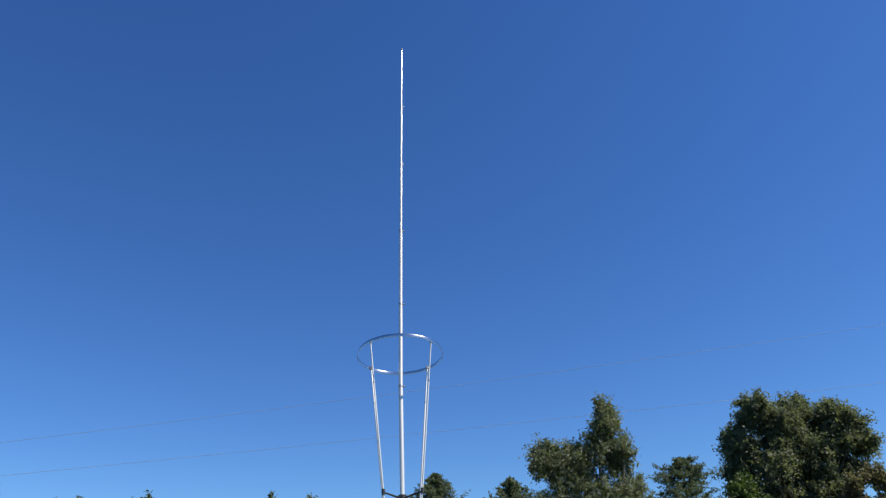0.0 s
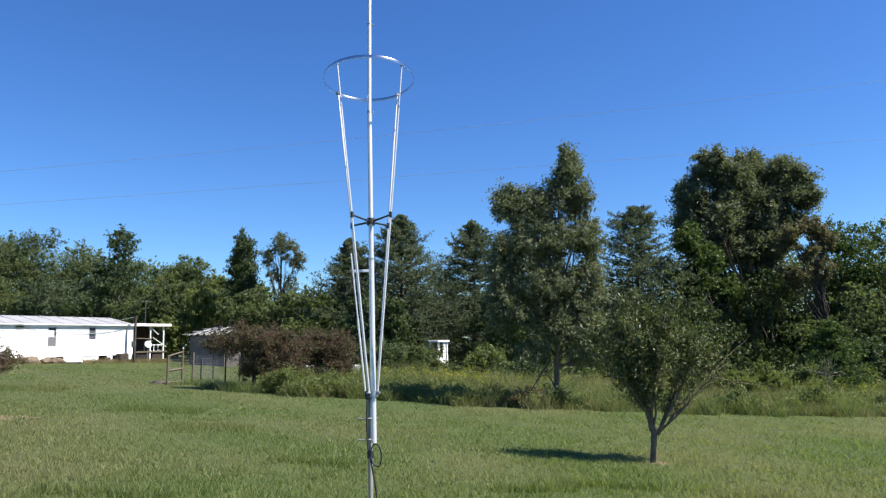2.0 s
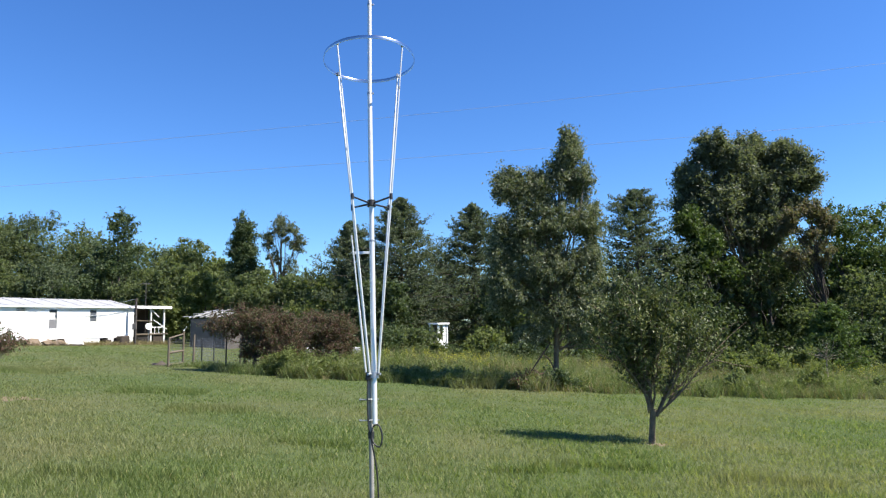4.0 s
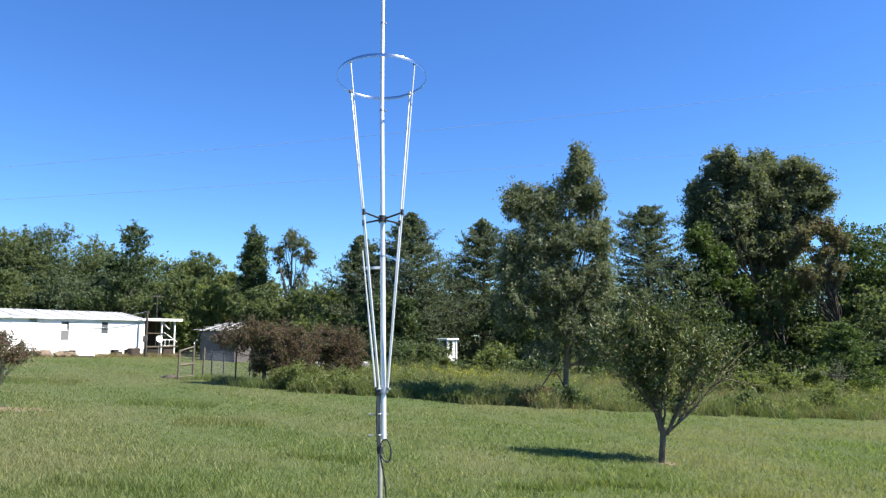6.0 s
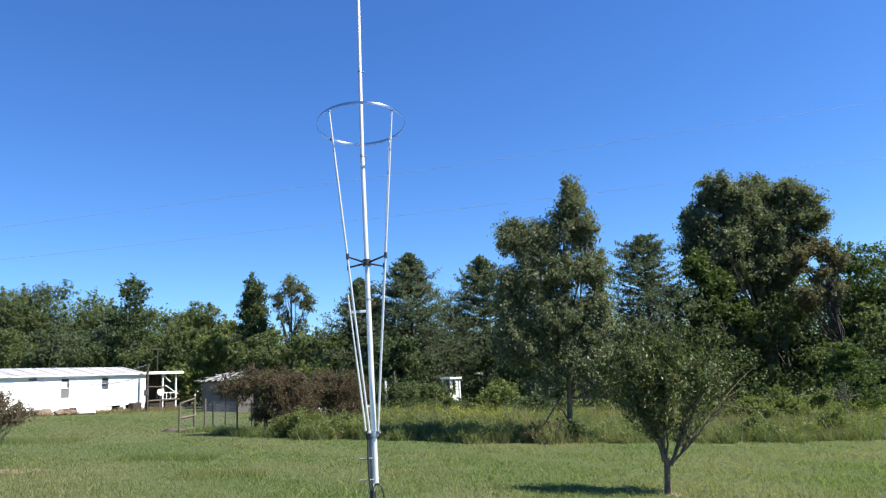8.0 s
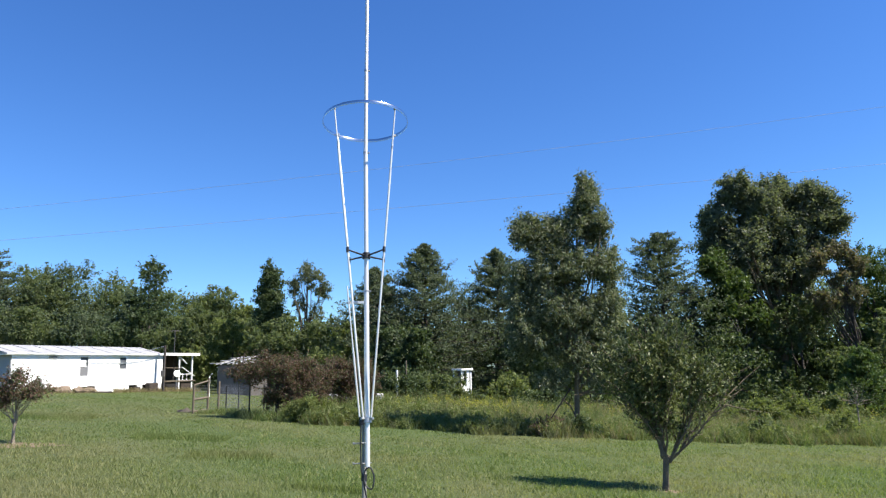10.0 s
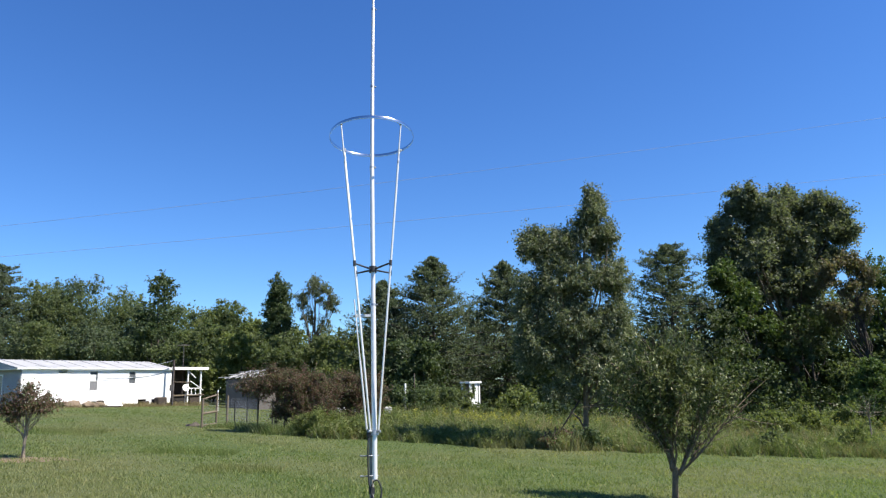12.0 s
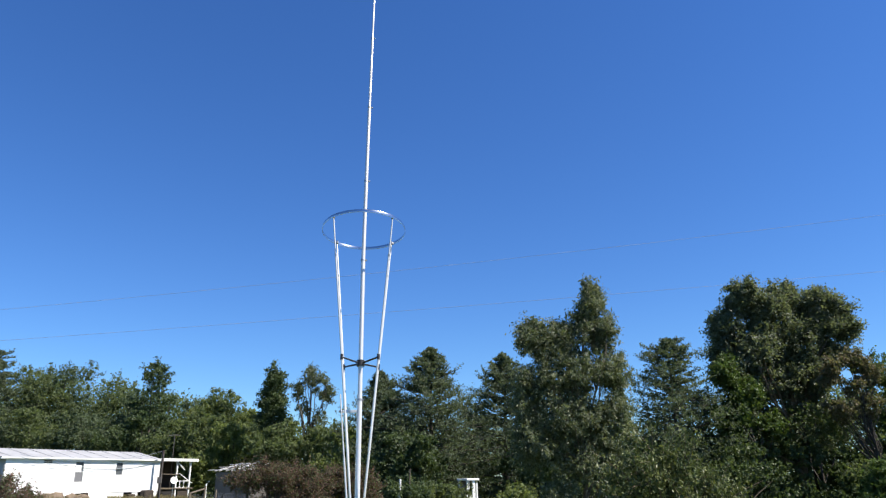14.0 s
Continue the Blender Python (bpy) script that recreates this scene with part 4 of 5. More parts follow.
def thicket():
    rng = np.random.default_rng(81)
    for i in range(22):
        x = -9 + i * 2.35 + rng.uniform(-0.5, 0.5)
        y = 41 + rng.uniform(-2, 3) - (2.5 if x > 20 else 0)
        if 0.6 < x < 4.4 or x < -7.2:
            continue
        h = rng.uniform(1.6, 2.7) if x < 10 else rng.uniform(0.9, 1.5) if x < 22 else rng.uniform(2.2, 3.6)
        lobes = [(rng.uniform(-1, 1), 0, h * rng.uniform(0.35, 0.75), rng.uniform(0.8, 1.3), 0.9, h * 0.3, 1) for k in range(4)]
        # the dark greens put shade under the trees into the shrubs' colour
        broadleaf("thicket_shrub", x, y, lobes, 0.3, 0.05, 110, 52, 0.32, 0.14, (LEAF_LIGHT if x > 20 else LEAF_WOOD, LEAF_VINE_SHADE, LEAF_LIGHT, LEAF_DARK_SHADE)[i % 4],
                  "tangled green shrub at the foot of the trees", "shrub", seed=300 + i, group="thicket", limbs=4, simple=True)


thicket()


def far_woods():
    """Deep woods behind the first row of trees."""
    rng = np.random.default_rng(91)
    n = 2600
    x = rng.uniform(-75, 70, n)
    y = np.where(x < -12, 92, 66) + rng.uniform(0, 8, n)
    roof = np.interp(x, [-75, -50, -40, -30, -18, -10, -2, 6, 12, 20, 33, 38, 70], [14.2, 14.0, 13.0, 10.6, 7.8, 6.0, 7.5, 6.5, 7.5, 6.5, 7.0, 11.5, 12])
    z = gz(x, y) + roof * rng.uniform(0, 1, n) ** 0.8
    at = np.stack([x, y, z], 1)[:, None] + rng.normal(size=(n, 56, 3)) * np.array((0.8, 0.8, 0.6))
    v, f = leaves(rng, at.reshape(-1, 3), 0.26, 0.9, 0.5, simple=True)
    tagged(fast_part("far_woods", v, f, LEAF_WOOD), "dense dark woods far behind the yard", "woods", kind="stuff")


far_woods()


# ---------------------------------------------------------------- mobile home
def siding(name, x0, x1, z0, z1, y, face, step, mat, parent, holes=(), along="x"):
    """Lapped boards on a wall, each a part; holes: (x0, z0, x1, z1). The wall runs along local x or y."""
    z = z0
    while z < z1 - 0.01:
        zt = min(z + step, z1)
        cuts = sorted((a, c) for a, b, c, d in holes if b < zt - 0.02 and d > z + 0.02)
        at = x0
        for a, c in cuts + [(x1, x1)]:
            if a - at > 0.03:
                bm = bmesh.new()
                lip = 0.075 if along == "y" else 0.022
                prof = [(0.0, z), (lip, z), (0.006, zt), (0.0, zt)]
                rows = []
                for q in (at, a):
                    rows.append([bm.verts.new((q, y - face * o, h) if along == "x" else (y - face * o, q, h)) for o, h in prof])
                for k in range(4):
                    bm.faces.new((rows[0][k], rows[1][k], rows[1][(k + 1) % 4], rows[0][(k + 1) % 4]))
                bm.faces.new(rows[0])
                bm.faces.new(rows[1][::-1])
                bmesh.ops.recalc_face_normals(bm, faces=bm.faces)
                part(name, bm, mat, parent)
            at = max(at, c)
        z = zt


def window(parent, x0, z0, x1, z1, y, blind=0.5):
    """A sash window on the long wall."""
    w = new("window")
    w.parent = parent
    t = 0.05
    part("frame", boxes((x0 - t, y - 0.035, z0 - t, x0, y + 0.06, z1 + t), (x1, y - 0.035, z0 - t, x1 + t, y + 0.06, z1 + t), (x0, y - 0.035, z1, x1, y + 0.06, z1 + t),
                        (x0, y - 0.035, z0 - t, x1, y + 0.06, z0), (x0, y - 0.025, (z0 + z1) / 2 - 0.02, x1, y + 0.05, (z0 + z1) / 2 + 0.02)), TRIM_WHITE, w)
    part("pane", boxes((x0, y + 0.03, (z0 + z1) / 2 + 0.02, x1, y + 0.036, z1)), GLASS_DARK, w)
    part("pane", boxes((x0, y + 0.015, z0, x1, y + 0.021, (z0 + z1) / 2 - 0.02)), GLASS_DARK, w)
    if blind:
        part("screen", boxes((x0 + 0.01, y + 0.004, z0 + 0.01, x1 - 0.01, y + 0.009, z0 + (z1 - z0) * blind - 0.03)), BLIND, w, "grey insect screen")
        part("blind", boxes((x0 + 0.01, y + 0.020, z0 + (z1 - z0) * blind + 0.03, x1 - 0.12, y + 0.026, z1 - 0.20)), TRIM_WHITE, w, "white blind")
    return w


def mobile_home():
    L, W, H = 12.2, 5.35, 2.55
    ang = math.degrees(math.atan2(10.9, 5.5))
    base = Matrix.Translation((-26.1, 46.0, 0.66)) @ pose(0, 0, 0, 0, 0, ang)
    t = thing("mobile_home", base, "long white mobile home with grey clapboard end and metal roof", "house")
    wins = [(2.54, 2.24, 3.16, 2.42), (4.93, 1.05, 5.54, 2.33), (8.21, 1.48, 8.78, 2.33)]
    # long wall with openings, floor slab height 0.35
    zs, rows = 0.30, []
    cuts = sorted(wins)
    at = 0.0
    for a, b, c, d in cuts:
        rows += [(at, 0, zs, a, 0.12, H), (a, 0, zs, c, 0.12, b), (a, 0, d, c, 0.12, H)]
        at = c
    rows.append((at, 0, zs, L, 0.12, H))
    part("front_wall", boxes(*rows), WHITE_SIDING, t, "white metal siding wall")
    part("end_wall", boxes((0, 0.12, zs, 0.12, 1.9, H), (0, 1.9, zs, 0.12, 2.75, 0.9), (0, 1.9, 2.15, 0.12, 2.75, H), (0, 2.75, zs, 0.12, W, H)), GREY_SIDING, t, "grey clapboard end wall")
    part("back_wall", boxes((0.12, W - 0.12, zs, L, W, H)), WHITE_SIDING, t)
    part("far_end_wall", boxes((L - 0.12, 0.12, zs, L, W - 0.12, H)), WHITE_SIDING, t)
    part("floor_slab", boxes((0.12, 0.12, zs, L - 0.12, W - 0.12, zs + 0.12)), WOOD_DARK, t)
    siding("siding_board", 0.0, L, zs, H, 0.0, 1, 0.20, WHITE_SIDING, t, wins)
    siding("clapboard", 0.0, W, zs, H, 0.0, 1, 0.19, GREY_SIDING, t, [(1.85, 0.85, 2.80, 2.2)], along="y")
    for a, b, c, d in wins:
        window(t, a, b, c, d, 0.0, 0.5 if d - b > 0.9 else 0)
    w = new("window")
    w.parent = t
    part("frame", boxes((-0.05, 1.84, 0.84, 0.05, 1.90, 2.21), (-0.05, 2.75, 0.84, 0.05, 2.95, 2.21), (-0.05, 1.90, 2.15, 0.05, 2.75, 2.21), (-0.05, 1.90, 0.84, 0.05, 2.75, 0.90)), TRIM_WHITE, w)
    part("pane", boxes((0.03, 1.90, 0.90, 0.04, 2.75, 2.15)), GLASS_DARK, w)
    part("corner_trim", boxes((-0.035, W - 0.08, zs, 0.06, W + 0.03, H)), TRIM_WHITE, t, "white corner board")
    part("corner_trim", boxes((L - 0.05, -0.035, zs, L + 0.02, 0.05, H)), TRIM_WHITE, t, "white corner board")
    # gable roof with overhang
    ridge, over = 3.16, 0.22
    for name, y0, y1 in (("roof", -over, W / 2), ("roof", W + 1.0, W / 2)):
        bm = bmesh.new()
        z0 = H - 0.02
        end = L + 0.15
        a = [bm.verts.new(p) for p in ((-0.45, y0, z0), (end, y0, z0), (end, y1, ridge), (-0.45, y1, ridge))]
        b = [bm.verts.new((v.co.x, v.co.y, v.co.z + 0.06)) for v in a]
        for k in range(4):
            bm.faces.new((a[k], a[(k + 1) % 4], b[(k + 1) % 4], b[k]))
        bm.faces.new(a[::-1])
        bm.faces.new(b)
        bmesh.ops.recalc_face_normals(bm, faces=bm.faces)
        roof = part(name, bm, ROOF_METAL, t, "grey weathered metal roof")
        s = 1 if y0 < 0 else -1
        for k in range(9):
            x = 0.2 + k * 1.45
            bm = bmesh.new()
            q = [bm.verts.new((x + dx, y0 + s * 0.02 if e == 0 else y1 - s * 0.02, (z0 if e == 0 else ridge) + dz)) for e in (0, 1) for dx, dz in ((0, 0.055), (0.05, 0.055), (0.05, 0.085), (0, 0.085))]
            for c in ((0, 1, 2, 3), (7, 6, 5, 4), (0, 4, 5, 1), (1, 5, 6, 2), (2, 6, 7, 3), (3, 7, 4, 0)):
                bm.faces.new([q[i] for i in c])
            part("roof_seam", bm, ROOF_METAL, roof)
    part("fascia", boxes((-0.45, -over - 0.03, H - 0.05, L + 0.15, -over, H + 0.03)), TRIM_WHITE, t, "white eave board")
    # gable end boards
    k, z = 0, H
    while z < ridge - 0.12:
        f0 = (z - H) / (ridge - H) * (W / 2)
        zt = min(z + 0.16, ridge - 0.02)
        f1 = (zt - H) / (ridge - H) * (W / 2)
        bm = bmesh.new()
        q = [bm.verts.new((x, y, h)) for x in (-0.44 - 0.02 * (int(round((z - H) / 0.16)) % 2), -0.40) for y, h in ((f0, z), (W - f0, z), (W - f1, zt), (f1, zt))]
        for c in ((0, 1, 2, 3), (7, 6, 5, 4), (0, 4, 5, 1), (1, 5, 6, 2), (2, 6, 7, 3), (3, 7, 4, 0)):
            bm.faces.new([q[i] for i in c])
        bmesh.ops.recalc_face_normals(bm, faces=bm.faces)
        part("gable_board", bm, GREY_SIDING, t)
        z = zt
    part("soffit", boxes((-0.50, -0.24, H - 0.07, -0.06, W + 0.98, H - 0.02)), TRIM_WHITE, t, "white soffit under the gable")
    # skirting: white panels and gaps
    for x0, x1 in ((5.6, 6.2), (6.2, 7.6), (7.6, 9.15), (9.9, 10.4), (11.3, L)):
        part("skirting_panel", boxes((x0, 0.02, -0.35, x1, 0.05, zs + 0.01)), WHITE_SIDING, t, "white skirting panel")
    for x0, x1 in ((0, 1.5), (1.5, 3.4)):
        part("skirting_panel", boxes((x0, 0.02, -0.35, x1, 0.05, zs + 0.01)), WHITE_SIDING, t, "white skirting panel")
    part("skirting_panel", boxes((0.02, 0.05, -0.4, 0.05, W, zs + 0.01)), GREY_SIDING, t, "grey skirting panel")
    # solid dark block gives the hollow under the floor its shade by colour
    part("crawl_space_shade", boxes((0.2, 0.25, -0.4, L - 0.2, W - 0.2, zs - 0.02)), DARK, t, "dark block for the shade in the crawl space")
    # porch at the far end
    px, deep = L + 0.15, 3.95
    part("porch_roof", boxes((px, 0.15, H + 0.02, px + deep, 3.6, H + 0.14)), ROOF_METAL, t, "flat porch roof")
    part("porch_fascia", boxes((px, 0.10, H - 0.04, px + deep + 0.03, 0.145, H + 0.17)), TRIM_WHITE, t)
    part("porch_deck", boxes((px - 0.1, 0.3, 0.42, px + 3.75, 3.4, 0.52)), WOOD_OLD, t, "wooden porch deck")
    for x, y in ((px + 1.95, 0.35), (px + 3.35, 0.35), (px + 3.35, 3.3)):
        part("porch_post", boxes((x, y, -0.3, x + 0.12, y + 0.12, H + 0.02), bevel=0.01), TRIM_WHITE, t, "white porch post")
    part("porch_rail", boxes((px + 2.06, 0.38, 0.42, px + 3.35, 0.46, 0.54)), TRIM_WHITE, t)
    part("porch_rail", boxes((px + 2.06, 0.38, 0.98, px + 3.35, 0.44, 1.05)), TRIM_WHITE, t)
    for k in range(2):
        part("baluster", boxes((px + 2.4 + k * 0.45, 0.39, 0.54, px + 2.45 + k * 0.45, 0.43, 0.98)), TRIM_WHITE, t)
    tube("porch_brace", [(px + 2.02, 0.36, 2.42), (px + 2.8, 0.36, 1.85)], 0.05, TRIM_WHITE, t, sides=6)
    tube("stair_rail", [(px + 2.2, 0.3, 1.6), (px + 3.3, 0.0, 0.85)], 0.035, TRIM_WHITE, t, sides=6)
    tube("stair_rail", [(px + 0.1, 0.3, 1.55), (px + 2.1, 0.3, 1.50)], 0.035, WOOD_OLD, t, sides=6)
    # dark panel added so its colour gives the porch interior its shade
    part("porch_shade_panel", boxes((px, 2.2, 0.52, px + deep - 0.5, 2.3, H)), WOOD_DARK, t, "dark panel for the shaded porch interior")
    part("porch_skirt", boxes((px, 0.42, -0.3, px + 2.05, 0.5, 0.42)), DARK, t)
    part("porch_skirt", boxes((px + 2.3, 0.42, -0.3, px + 3.5, 0.5, 0.42)), WOOD_DARK, t)
    return base


HOME = mobile_home()


def home_place(u, v, turn=0.0, dz=0.0):
    """A pose on the ground at u along the home's wall and v behind it."""
    p = HOME @ Vector((u, v, 0))
    return on_ground(p.x, p.y, dz, turn)


def rubble(u, v, r, seed, mat, label):
    rng = np.random.default_rng(seed)
    bm = bmesh.new()
    bmesh.ops.create_icosphere(bm, subdivisions=2, radius=r)
    for q in bm.verts:
        q.co *= 1 + 0.35 * noise.noise(q.co * (1.5 / r) + Vector((seed, 0, 0)))
        q.co.z *= 0.6
    ob = part("rock", bm, mat)
    ob.matrix_world = home_place(u, v, rng.uniform(0, 360), r * 0.30)
    tagged(ob, label, "rock", "rubble along the mobile home")


for i in range(15):
    rubble(2.0 + i * 0.17 + (i % 4) * 0.31, -0.45 - 0.28 * (i * 3 % 4), 0.16 + 0.38 * ((i * 7) % 5) / 4, i + 1, STONE, "brown stone lying along the foot of the home")
for i in range(7):
    rubble(6.6 + i * 0.5 + (i * 5 % 4) * 0.33, -0.35 - 0.2 * (i % 2), 0.12 + 0.10 * ((i * 3) % 4) / 3, i + 41, STONE, "brown stone lying along the foot of the home")


def home_weeds():
    rng = np.random.default_rng(66)
    u = rng.uniform(0.5, 15.5, 7000)
    v = -0.25 - np.interp(u, [0.5, 4, 7, 15], [1.6, 1.5, 0.8, 0.6]) * rng.uniform(0, 1, 7000) ** 1.4
    ca, sa = math.cos(radians(63.2)), math.sin(radians(63.2))
    x, y = -26.1 + u * ca - v * sa, 46.0 + u * sa + v * ca
    va, fa = blades(rng, x, y, rng.uniform(0.12, 0.40, 7000), 0.018, 0.6)
    tagged(fast_part("unmown_grass", va, fa, WEED_DRY), "unmown straw-tinted grass along the foot of the home", "grass", kind="stuff")


home_weeds()


def plain_box(name, u, v, w, d, h, mat, label, category, turn=0.0, tilt=0.0, dz=0.0):
    t = part(name, boxes((-w / 2, -d / 2, 0, w / 2, d / 2, h), bevel=min(w, d, h) * 0.12), mat)
    t.matrix_world = home_place(u, v, 63 + turn, dz - 0.03) @ pose(0, 0, 0, tilt, 0, 0)
    return tagged(t, label, category)


def bin_tub(name, u, v, r, h, mat, label, category):
    """An open tapered tub with a rim."""
    t = thing(name, home_place(u, v), label, category)
    n = 20
    prof = [(0, 0.02), (r * 0.78, 0.0), (r * 0.97, h * 0.93), (r * 1.06, h * 0.93), (r * 1.06, h), (r * 0.93, h), (r * 0.74, 0.05), (0, 0.05)]
    vs, fs = [], []
    for q, z in prof:
        vs += [(q * math.cos(2 * math.pi * k / n), q * math.sin(2 * math.pi * k / n), z) for k in range(n)]
    for j in range(len(prof) - 1):
        for k in range(n):
            fs.append((j * n + k, j * n + (k + 1) % n, (j + 1) * n + (k + 1) % n, (j + 1) * n + k))
    fast_part("shell", vs, fs, mat, t)
    return t


bin_tub("plastic_tub", -0.8, 2.0, 0.38, 0.42, GREEN_PLASTIC, "bright green plastic tub in front of the grey end wall", "tub")
bin_tub("plastic_tub", -0.8, 3.3, 0.34, 0.30, LIME_PLASTIC, "lime green plastic tub in front of the grey end wall", "tub")
bin_tub("plastic_tub", -0.6, 5.9, 0.45, 0.42, BLUE_PLASTIC, "blue plastic tub beside the home", "tub")
plain_box("storage_crate", -0.6, 7.0, 0.9, 0.7, 0.55, TRIM_WHITE, "white storage crate on the grass", "crate")
plain_box("leaning_board", 3.75, -1.3, 0.6, 0.05, 0.50, TRIM_WHITE, "white panel leaning over the rubble by the skirting", "panel", 6, -34, 0.12)
plain_box("leaning_board", 6.0, -1.3, 1.35, 0.05, 0.66, TRIM_WHITE, "long white panel leaning over the rubble by the skirting", "panel", -5, -38, 0.10)
# dark block added where the hollow between the panels is only shaded
plain_box("hollow_shade_block", 5.05, -1.1, 0.34, 0.4, 0.5, WOOD_DARK, "dark block for the shaded hollow between two white panels", "crate", 8)
# dark strip added for the shade beneath the long panel
plain_box("panel_shade_strip", 5.6, -1.5, 1.5, 0.18, 0.14, WOOD_DARK, "dark strip for the shade under the white panel", "plank", -4)
plain_box("dark_vent_box", 9.6, -0.25, 0.55, 0.30, 0.42, WOOD_DARK, "dark wooden box against the skirting", "box")
plain_box("heat_pump", 10.85, -0.45, 0.85, 0.55, 0.72, WOOD_DARK, "dark brown boxy unit beside the home", "air conditioner")


def utility_pole():
    t = thing("utility_pole", home_place(11.7, -0.75), "brown wooden service pole at the corner of the home", "pole")
    tube("pole", [(0, 0, -0.3), (0.02, 0, 2.0), (0.03, 0, 3.55)], [0.11, 0.10, 0.085], WOOD_DARK, t, sides=12)
    part("meter_box", boxes((-0.16, -0.22, 1.15, 0.16, -0.10, 1.62), bevel=0.02), SHED_GREY, t, "grey meter box")
    tube("conduit", [(0.08, -0.12, 0), (0.08, -0.12, 3.3)], 0.025, SHED_GREY, t, sides=8)


utility_pole()


def dish():
    t = thing("satellite_dish", home_place(13.25, -0.5, 40), "white satellite dish on a short post", "satellite dish")
    tube("post", [(0, 0, -0.2), (0, 0, 1.25)], 0.03, STEEL, t, sides=8)
    n, vs, fs = 24, [(0, 0.0, 0)], []
    for j in range(1, 6):
        q = 0.27 * j / 5
        vs += [(q * math.cos(2 * math.pi * k / n), -q * q * 0.55, q * 1.05 * math.sin(2 * math.pi * k / n)) for k in range(n)]
    tri = [(0, 1 + k, 1 + (k + 1) % n) for k in range(n)]
    for j in range(4):
        for k in range(n):
            a, b = 1 + j * n + k, 1 + j * n + (k + 1) % n
            tri += [(a, a + n, b + n), (a, b + n, b)]
    r = fast_part("reflector", vs, tri, TRIM_WHITE, t, "white dish", smooth=True)
    r.location = (0, -0.08, 1.40)
    r.rotation_euler = (radians(-22), 0, 0)
    m = r.modifiers.new("thick", "SOLIDIFY")
    m.thickness = 0.015
    tube("feed_arm", [(0, -0.08, 1.10), (0, -0.50, 1.42)], 0.014, STEEL, t, sides=6)
    part("feed_horn", boxes((-0.04, -0.58, 1.39, 0.04, -0.48, 1.47), bevel=0.01), SHED_GREY, t)


dish()


def tv_aerial():
    t = thing("tv_aerial", home_place(14.55, 1.2), "thin television aerial on a tall mast beside the porch", "aerial")
    tube("mast", [(0, 0, -0.2), (0, 0, 4.95)], 0.022, SHED_GREY, t, sides=8)
    w = radians(-70)
    c, s = math.cos(w), math.sin(w)
    tube("boom", [(-0.75 * c, -0.75 * s, 4.88), (0.75 * c, 0.75 * s, 4.88)], 0.010, SHED_GREY, t, sides=6)
    for k in range(7):
        q = -0.7 + k * 0.23
        e = 0.50 - 0.04 * k
        tube("element", [(q * c + e * s, q * s - e * c, 4.89), (q * c - e * s, q * s + e * c, 4.89)], 0.005, SHED_GREY, t, sides=5)


tv_aerial()


# ---------------------------------------------------------------- fence and coop
def fence():
    t = thing("wire_run", on_ground(-8.2, 30), "small wire run with wooden gate and dark posts", "fence")

    def at(x, y, z):
        return (x + 8.2, y - 30, float(gz(x, y) - gz(-8.2, 30)) + z)

    for x, y, h, r, m, lab in ((-9.05, 29.2, 1.15, 0.045, WOOD_OLD, "weathered wooden post"), (-8.84, 30.4, 1.42, 0.045, WOOD_OLD, "weathered wooden post"), (-9.15, 33.0, 1.25, 0.05, WOOD_OLD, "weathered wooden post"),
                               (-8.16, 30.7, 1.10, 0.028, BLACK, "thin dark metal post"), (-8.9, 35.5, 1.3, 0.028, BLACK, "thin dark metal post"), (-6.51, 28.0, 1.25, 0.030, BLACK, "thin dark metal post"),
                               (-7.2, 33.5, 1.2, 0.028, BLACK, "thin dark metal post"), (-5.9, 32.0, 1.2, 0.028, BLACK, "thin dark metal post")):
        tube("post", [at(x, y, -0.2), at(x + 0.02, y, h)], r, m, t, lab, 8)
    gate = tube("gate_rail", [at(-9.05, 29.2, 1.12), at(-8.84, 30.4, 1.30)], 0.035, WOOD_OLD, t, "wooden gate rail", 6)
    tube("gate_rail", [at(-9.05, 29.2, 0.55), at(-8.84, 30.4, 0.62)], 0.045, WOOD_OLD, t, "wooden gate rail", 6)
    tube("gate_rail", [at(-9.05, 29.2, 0.08), at(-8.84, 30.4, 0.12)], 0.035, WOOD_OLD, t, "wooden gate rail", 6)
    tube("white_pipe", [at(-9.95, 34.2, 0.5), at(-9.95, 34.2, 1.45), at(-9.82, 34.2, 1.6)], 0.03, TRIM_WHITE, t, "white bent pipe", 8)
    # wire netting between posts
    for (x0, y0), (x1, y1), h in (((-9.05, 29.2), (-8.84, 30.4), 1.1), ((-8.84, 30.4), (-8.16, 30.7), 1.05), ((-8.16, 30.7), (-6.51, 28.0), 1.05), ((-9.15, 33.0), (-8.9, 35.5), 1.1), ((-8.9, 35.5), (-5.9, 32.0), 1.1)):
        rows = []
        n = max(int(math.hypot(x1 - x0, y1 - y0) / 0.11), 3)
        for k in range(n + 1):
            x, y = x0 + (x1 - x0) * k / n, y0 + (y1 - y0) * k / n
            rows.append(tube_arrays([at(x, y, 0.03), at(x, y, h)], [0.0022, 0.0022], 3, False))
        for k in range(10):
            z = 0.05 + (h - 0.05) * k / 9
            rows.append(tube_arrays([at(x0, y0, z), at(x1, y1, z)], [0.0022, 0.0022], 3, False))
        v, f = joined(rows)
        fast_part("wire_netting", v, f, WIRE, t, "thin wire netting")


fence()


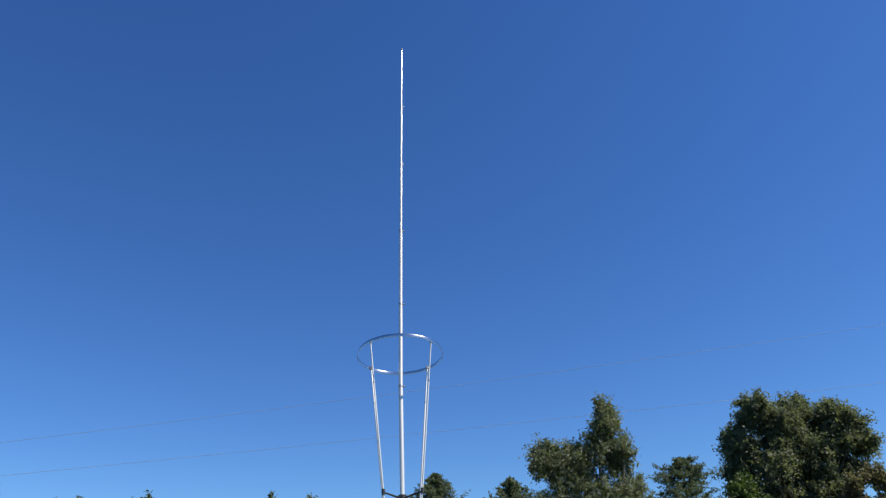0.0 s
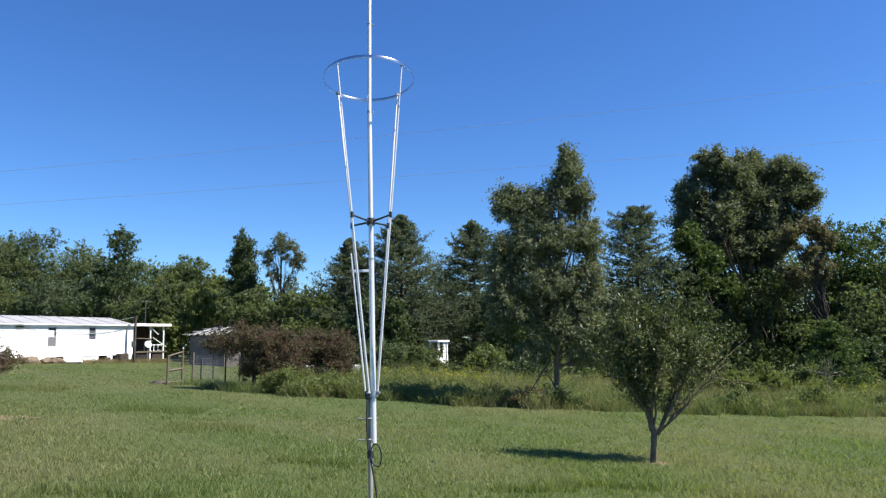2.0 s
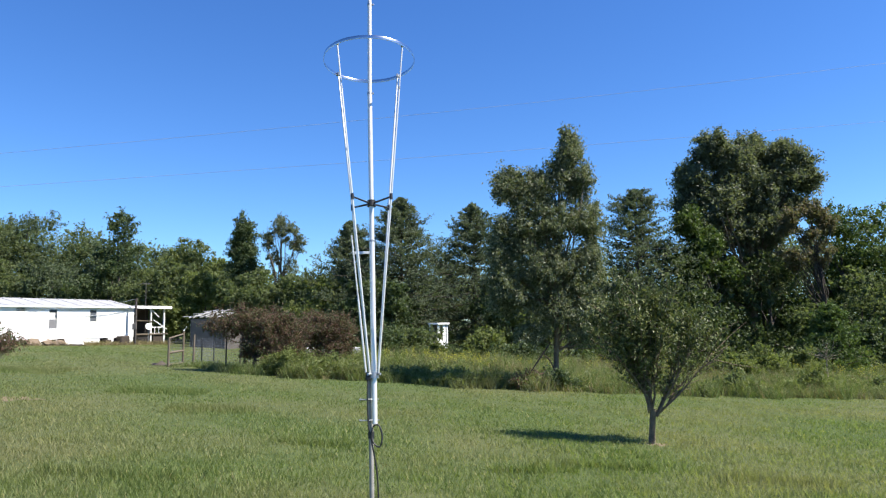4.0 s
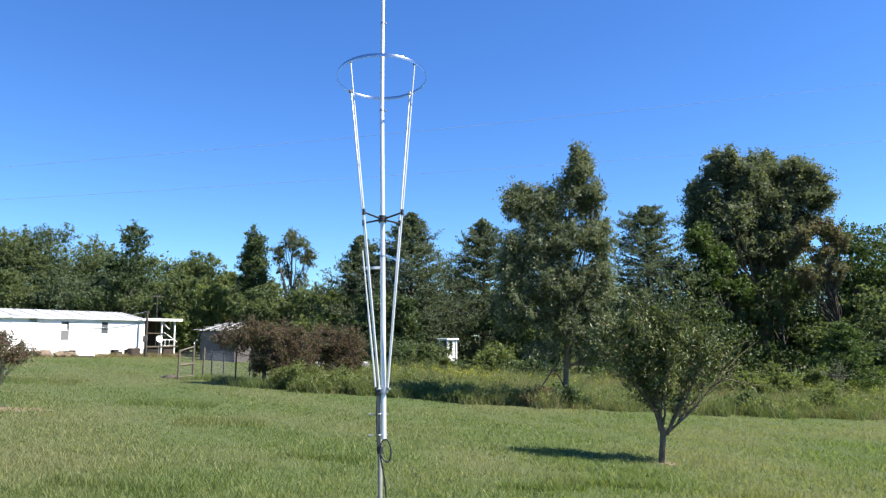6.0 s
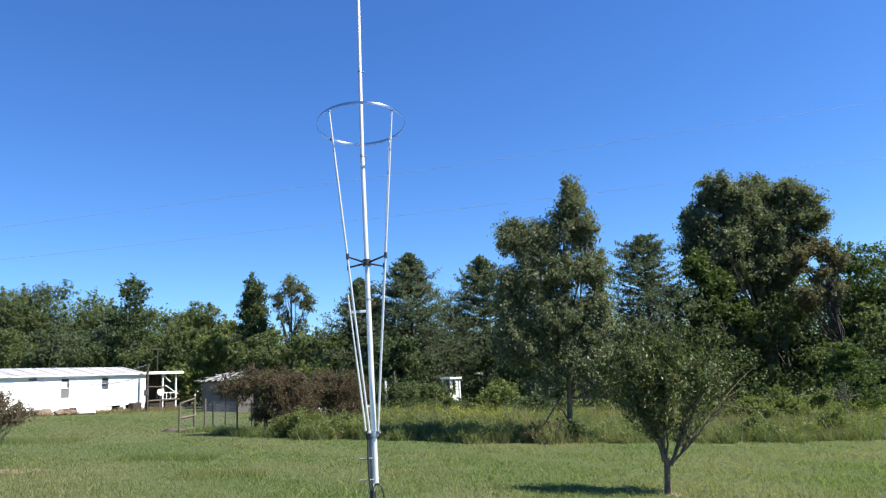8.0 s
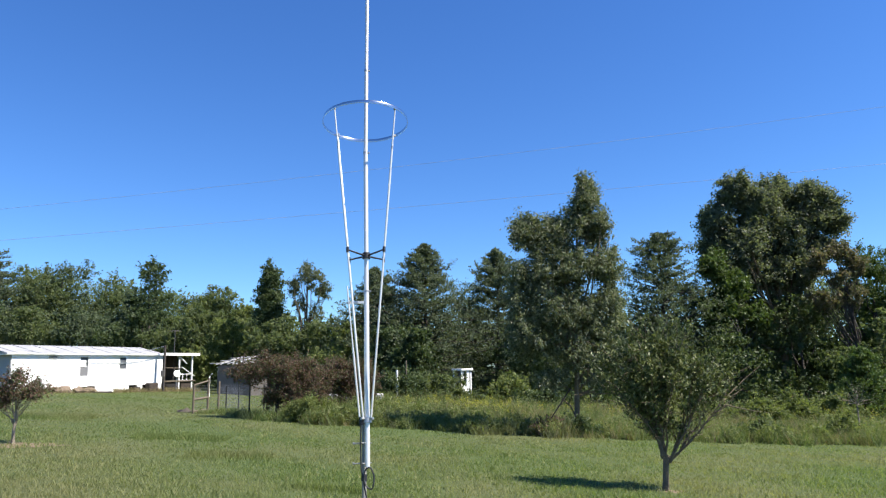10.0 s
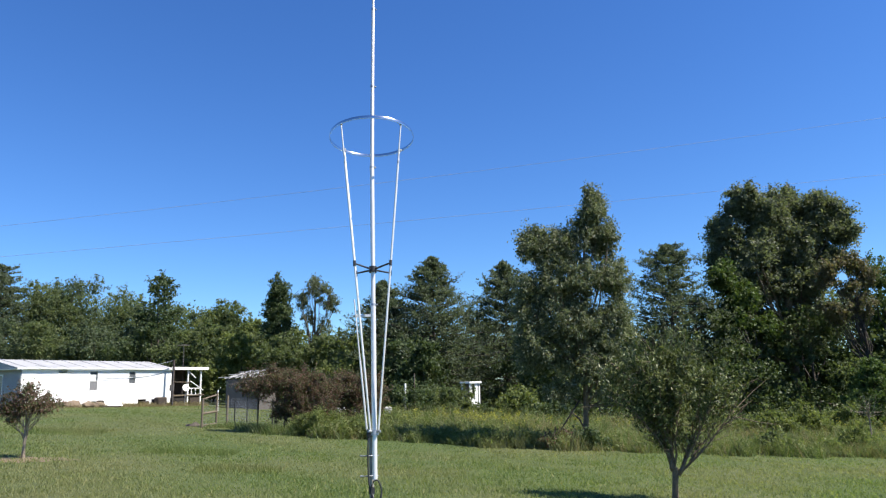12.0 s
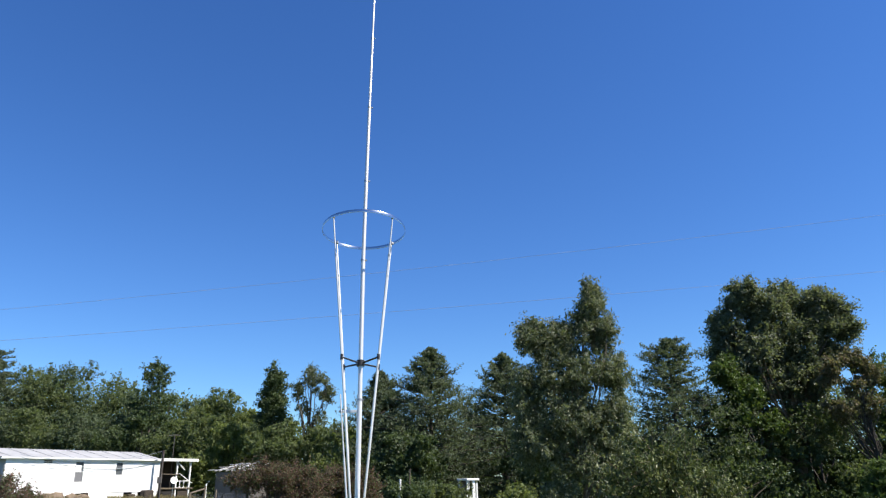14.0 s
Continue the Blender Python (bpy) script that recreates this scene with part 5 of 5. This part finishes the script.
def grey_shed():
    t = thing("grey_shed", on_ground(-14.0, 53.6, 0, -16), "grey shed with an open lattice roof behind the fence", "shed")
    part("wall", boxes((-1.4, -0.06, -0.2, 1.4, 0, 2.15)), SHED_GREY, t)
    part("wall", boxes((-1.4, 0, -0.2, -1.34, 2.4, 2.15)), SHED_GREY, t)
    part("wall", boxes((1.34, 0, -0.2, 1.4, 2.4, 2.15)), SHED_GREY, t)
    part("wall", boxes((-1.34, 2.34, -0.2, 1.34, 2.4, 2.5)), SHED_GREY, t)
    rng = np.random.default_rng(77)
    for k in range(7):
        x = -1.35 + k * 0.45 + rng.uniform(-0.1, 0.1)
        tube("rafter", [(x, -0.45, 2.22), (x + rng.uniform(0.1, 0.7), 2.5, 2.85 + rng.uniform(-0.1, 0.15))], 0.035, SLAT, t, "pale roof slat", 6)
    for k in range(3):
        tube("purlin", [(-1.9 + k * 0.3, -0.3 + k * 0.9, 2.30 + k * 0.20), (1.6, -0.3 + k * 0.9, 2.36 + k * 0.20)], 0.03, SLAT, t, "pale roof slat", 6)


grey_shed()


def white_hut():
    t = thing("white_hut", on_ground(2.55, 44, 0, 35), "small white open hut with flat roof beside the woods", "hut")
    part("roof", boxes((-0.47, -0.45, 2.28, 0.47, 0.55, 2.40), bevel=0.02), TRIM_WHITE, t)
    for x, y, w in ((-0.39, -0.35, 0.07), (0.02, -0.35, 0.20), (0.31, -0.35, 0.08), (-0.39, 0.42, 0.07), (0.31, 0.42, 0.07)):
        part("post", boxes((x, y, -0.2, x + w, y + 0.07, 2.28)), TRIM_WHITE, t)
    part("back_wall", boxes((-0.38, 0.50, -0.2, 0.38, 0.54, 2.28)), SHED_GREY, t, "grey back wall")
    part("low_panel", boxes((-0.46, -0.42, -0.2, -0.06, -0.37, 1.5)), TRIM_WHITE, t)


white_hut()


def small_yard_things():
    for x, y, h in ((-1.32, 40.0, 2.15),):
        p = tube("white_post", [(0, 0, -0.2), (0, 0, h)], 0.06, TRIM_WHITE, None, sides=8)
        p.matrix_world = on_ground(x, y)
        tagged(p, "white post standing in the weeds", "post")
    for x, y, w in ((-4.0, 33.5, 0.42), (-2.1, 36.5, 0.45), (-3.4, 35.0, 0.4)):
        p = part("white_bucket", boxes((-w / 2, -w / 3, 0, w / 2, w / 3, w * 0.8), bevel=w * 0.15), SLAT)
        p.matrix_world = on_ground(x, y, 0.55)
        tagged(p, "pale bucket half hidden in the weeds", "bucket")
    p = tube("wooden_post", [(0, 0, -0.2), (0.02, 0, 2.7)], 0.035, WOOD_OLD, None, sides=8)
    p.matrix_world = on_ground(-0.82, 40.0)
    tagged(p, "thin weathered wooden post in the weeds", "post")
    t = thing("stump", on_ground(-9.65, 30.0), "dark stump beside the gate", "stump")
    tube("wood", [(-0.02, 0, -0.05), (0.03, 0, 0.07), (0, 0, 0.12)], [0.34, 0.26, 0.12], BARK_DARK, t, sides=9)


small_yard_things()


def neighbour_shed():
    t = thing("cream_shed", on_ground(-37.6, 54.5, -0.1, 30), "cream shed with brown roof beyond the home", "shed")
    part("wall", boxes((-2.2, 0, -0.3, 2.0, 3, 2.5)), material("cream_paint", (0.62, 0.58, 0.48), 0.7), t)
    part("roof", boxes((-2.5, -0.3, 2.5, 2.3, 3.3, 2.7), bevel=0.04), ROOF_METAL, t)
    t = thing("red_trailer", on_ground(-32.9, 49.6, -0.3, 20), "red wooden trailer loaded with planks beside the home", "trailer")
    part("bed", boxes((-1.3, 0, 0.75, 1.2, 1.4, 0.92)), RED_PAINT, t)
    part("rail", boxes((-1.3, -0.04, 0.92, 1.2, 0, 1.35)), RED_PAINT, t)
    part("plank_stack", boxes((-0.2, 0.1, 0.0, 0.9, 1.2, 0.74), bevel=0.03), WOOD_OLD, t)
    for x in (-0.9, 0.7):
        w = tube("wheel", [(x, -0.12, 0.32), (x, 0.08, 0.32)], 0.32, BLACK, t, sides=16)
    tube("pole", [(1.35, 0.1, -0.2), (1.35, 0.1, 1.7)], 0.05, WOOD_DARK, t, sides=8)


neighbour_shed()


# ---------------------------------------------------------------- overhead wires
def wire(name, a, b, sag, r, label):
    t = thing(name, Matrix(), label, "cable")
    a, b = Vector(a), Vector(b)
    pts = [a.lerp(b, k / 30) - Vector((0, 0, sag * 4 * (k / 30) * (1 - k / 30))) for k in range(31)]
    tube("strand", pts, r, LINE, t, sides=5)


wire("power_line", (-62, 60, 13.9), (74, 60, 28.2), 1.0, 0.013, "thin grey power line high across the yard")
wire("power_line", (-62, 60, 11.7), (74, 60, 21.5), 0.5, 0.013, "thin grey power line high across the yard")
wire("wall_cable", tuple(HOME @ Vector((3.2, -0.06, 2.30))), tuple(HOME @ Vector((11.7, -0.06, 2.36))), 0.42, 0.012, "slack thin cable slung along the white wall")
wire("service_drop", tuple(HOME @ Vector((11.73, -0.75, 3.2))), tuple(HOME @ Vector((0.6, -0.35, 2.75))), 0.55, 0.012, "slack service cable along the front of the home")
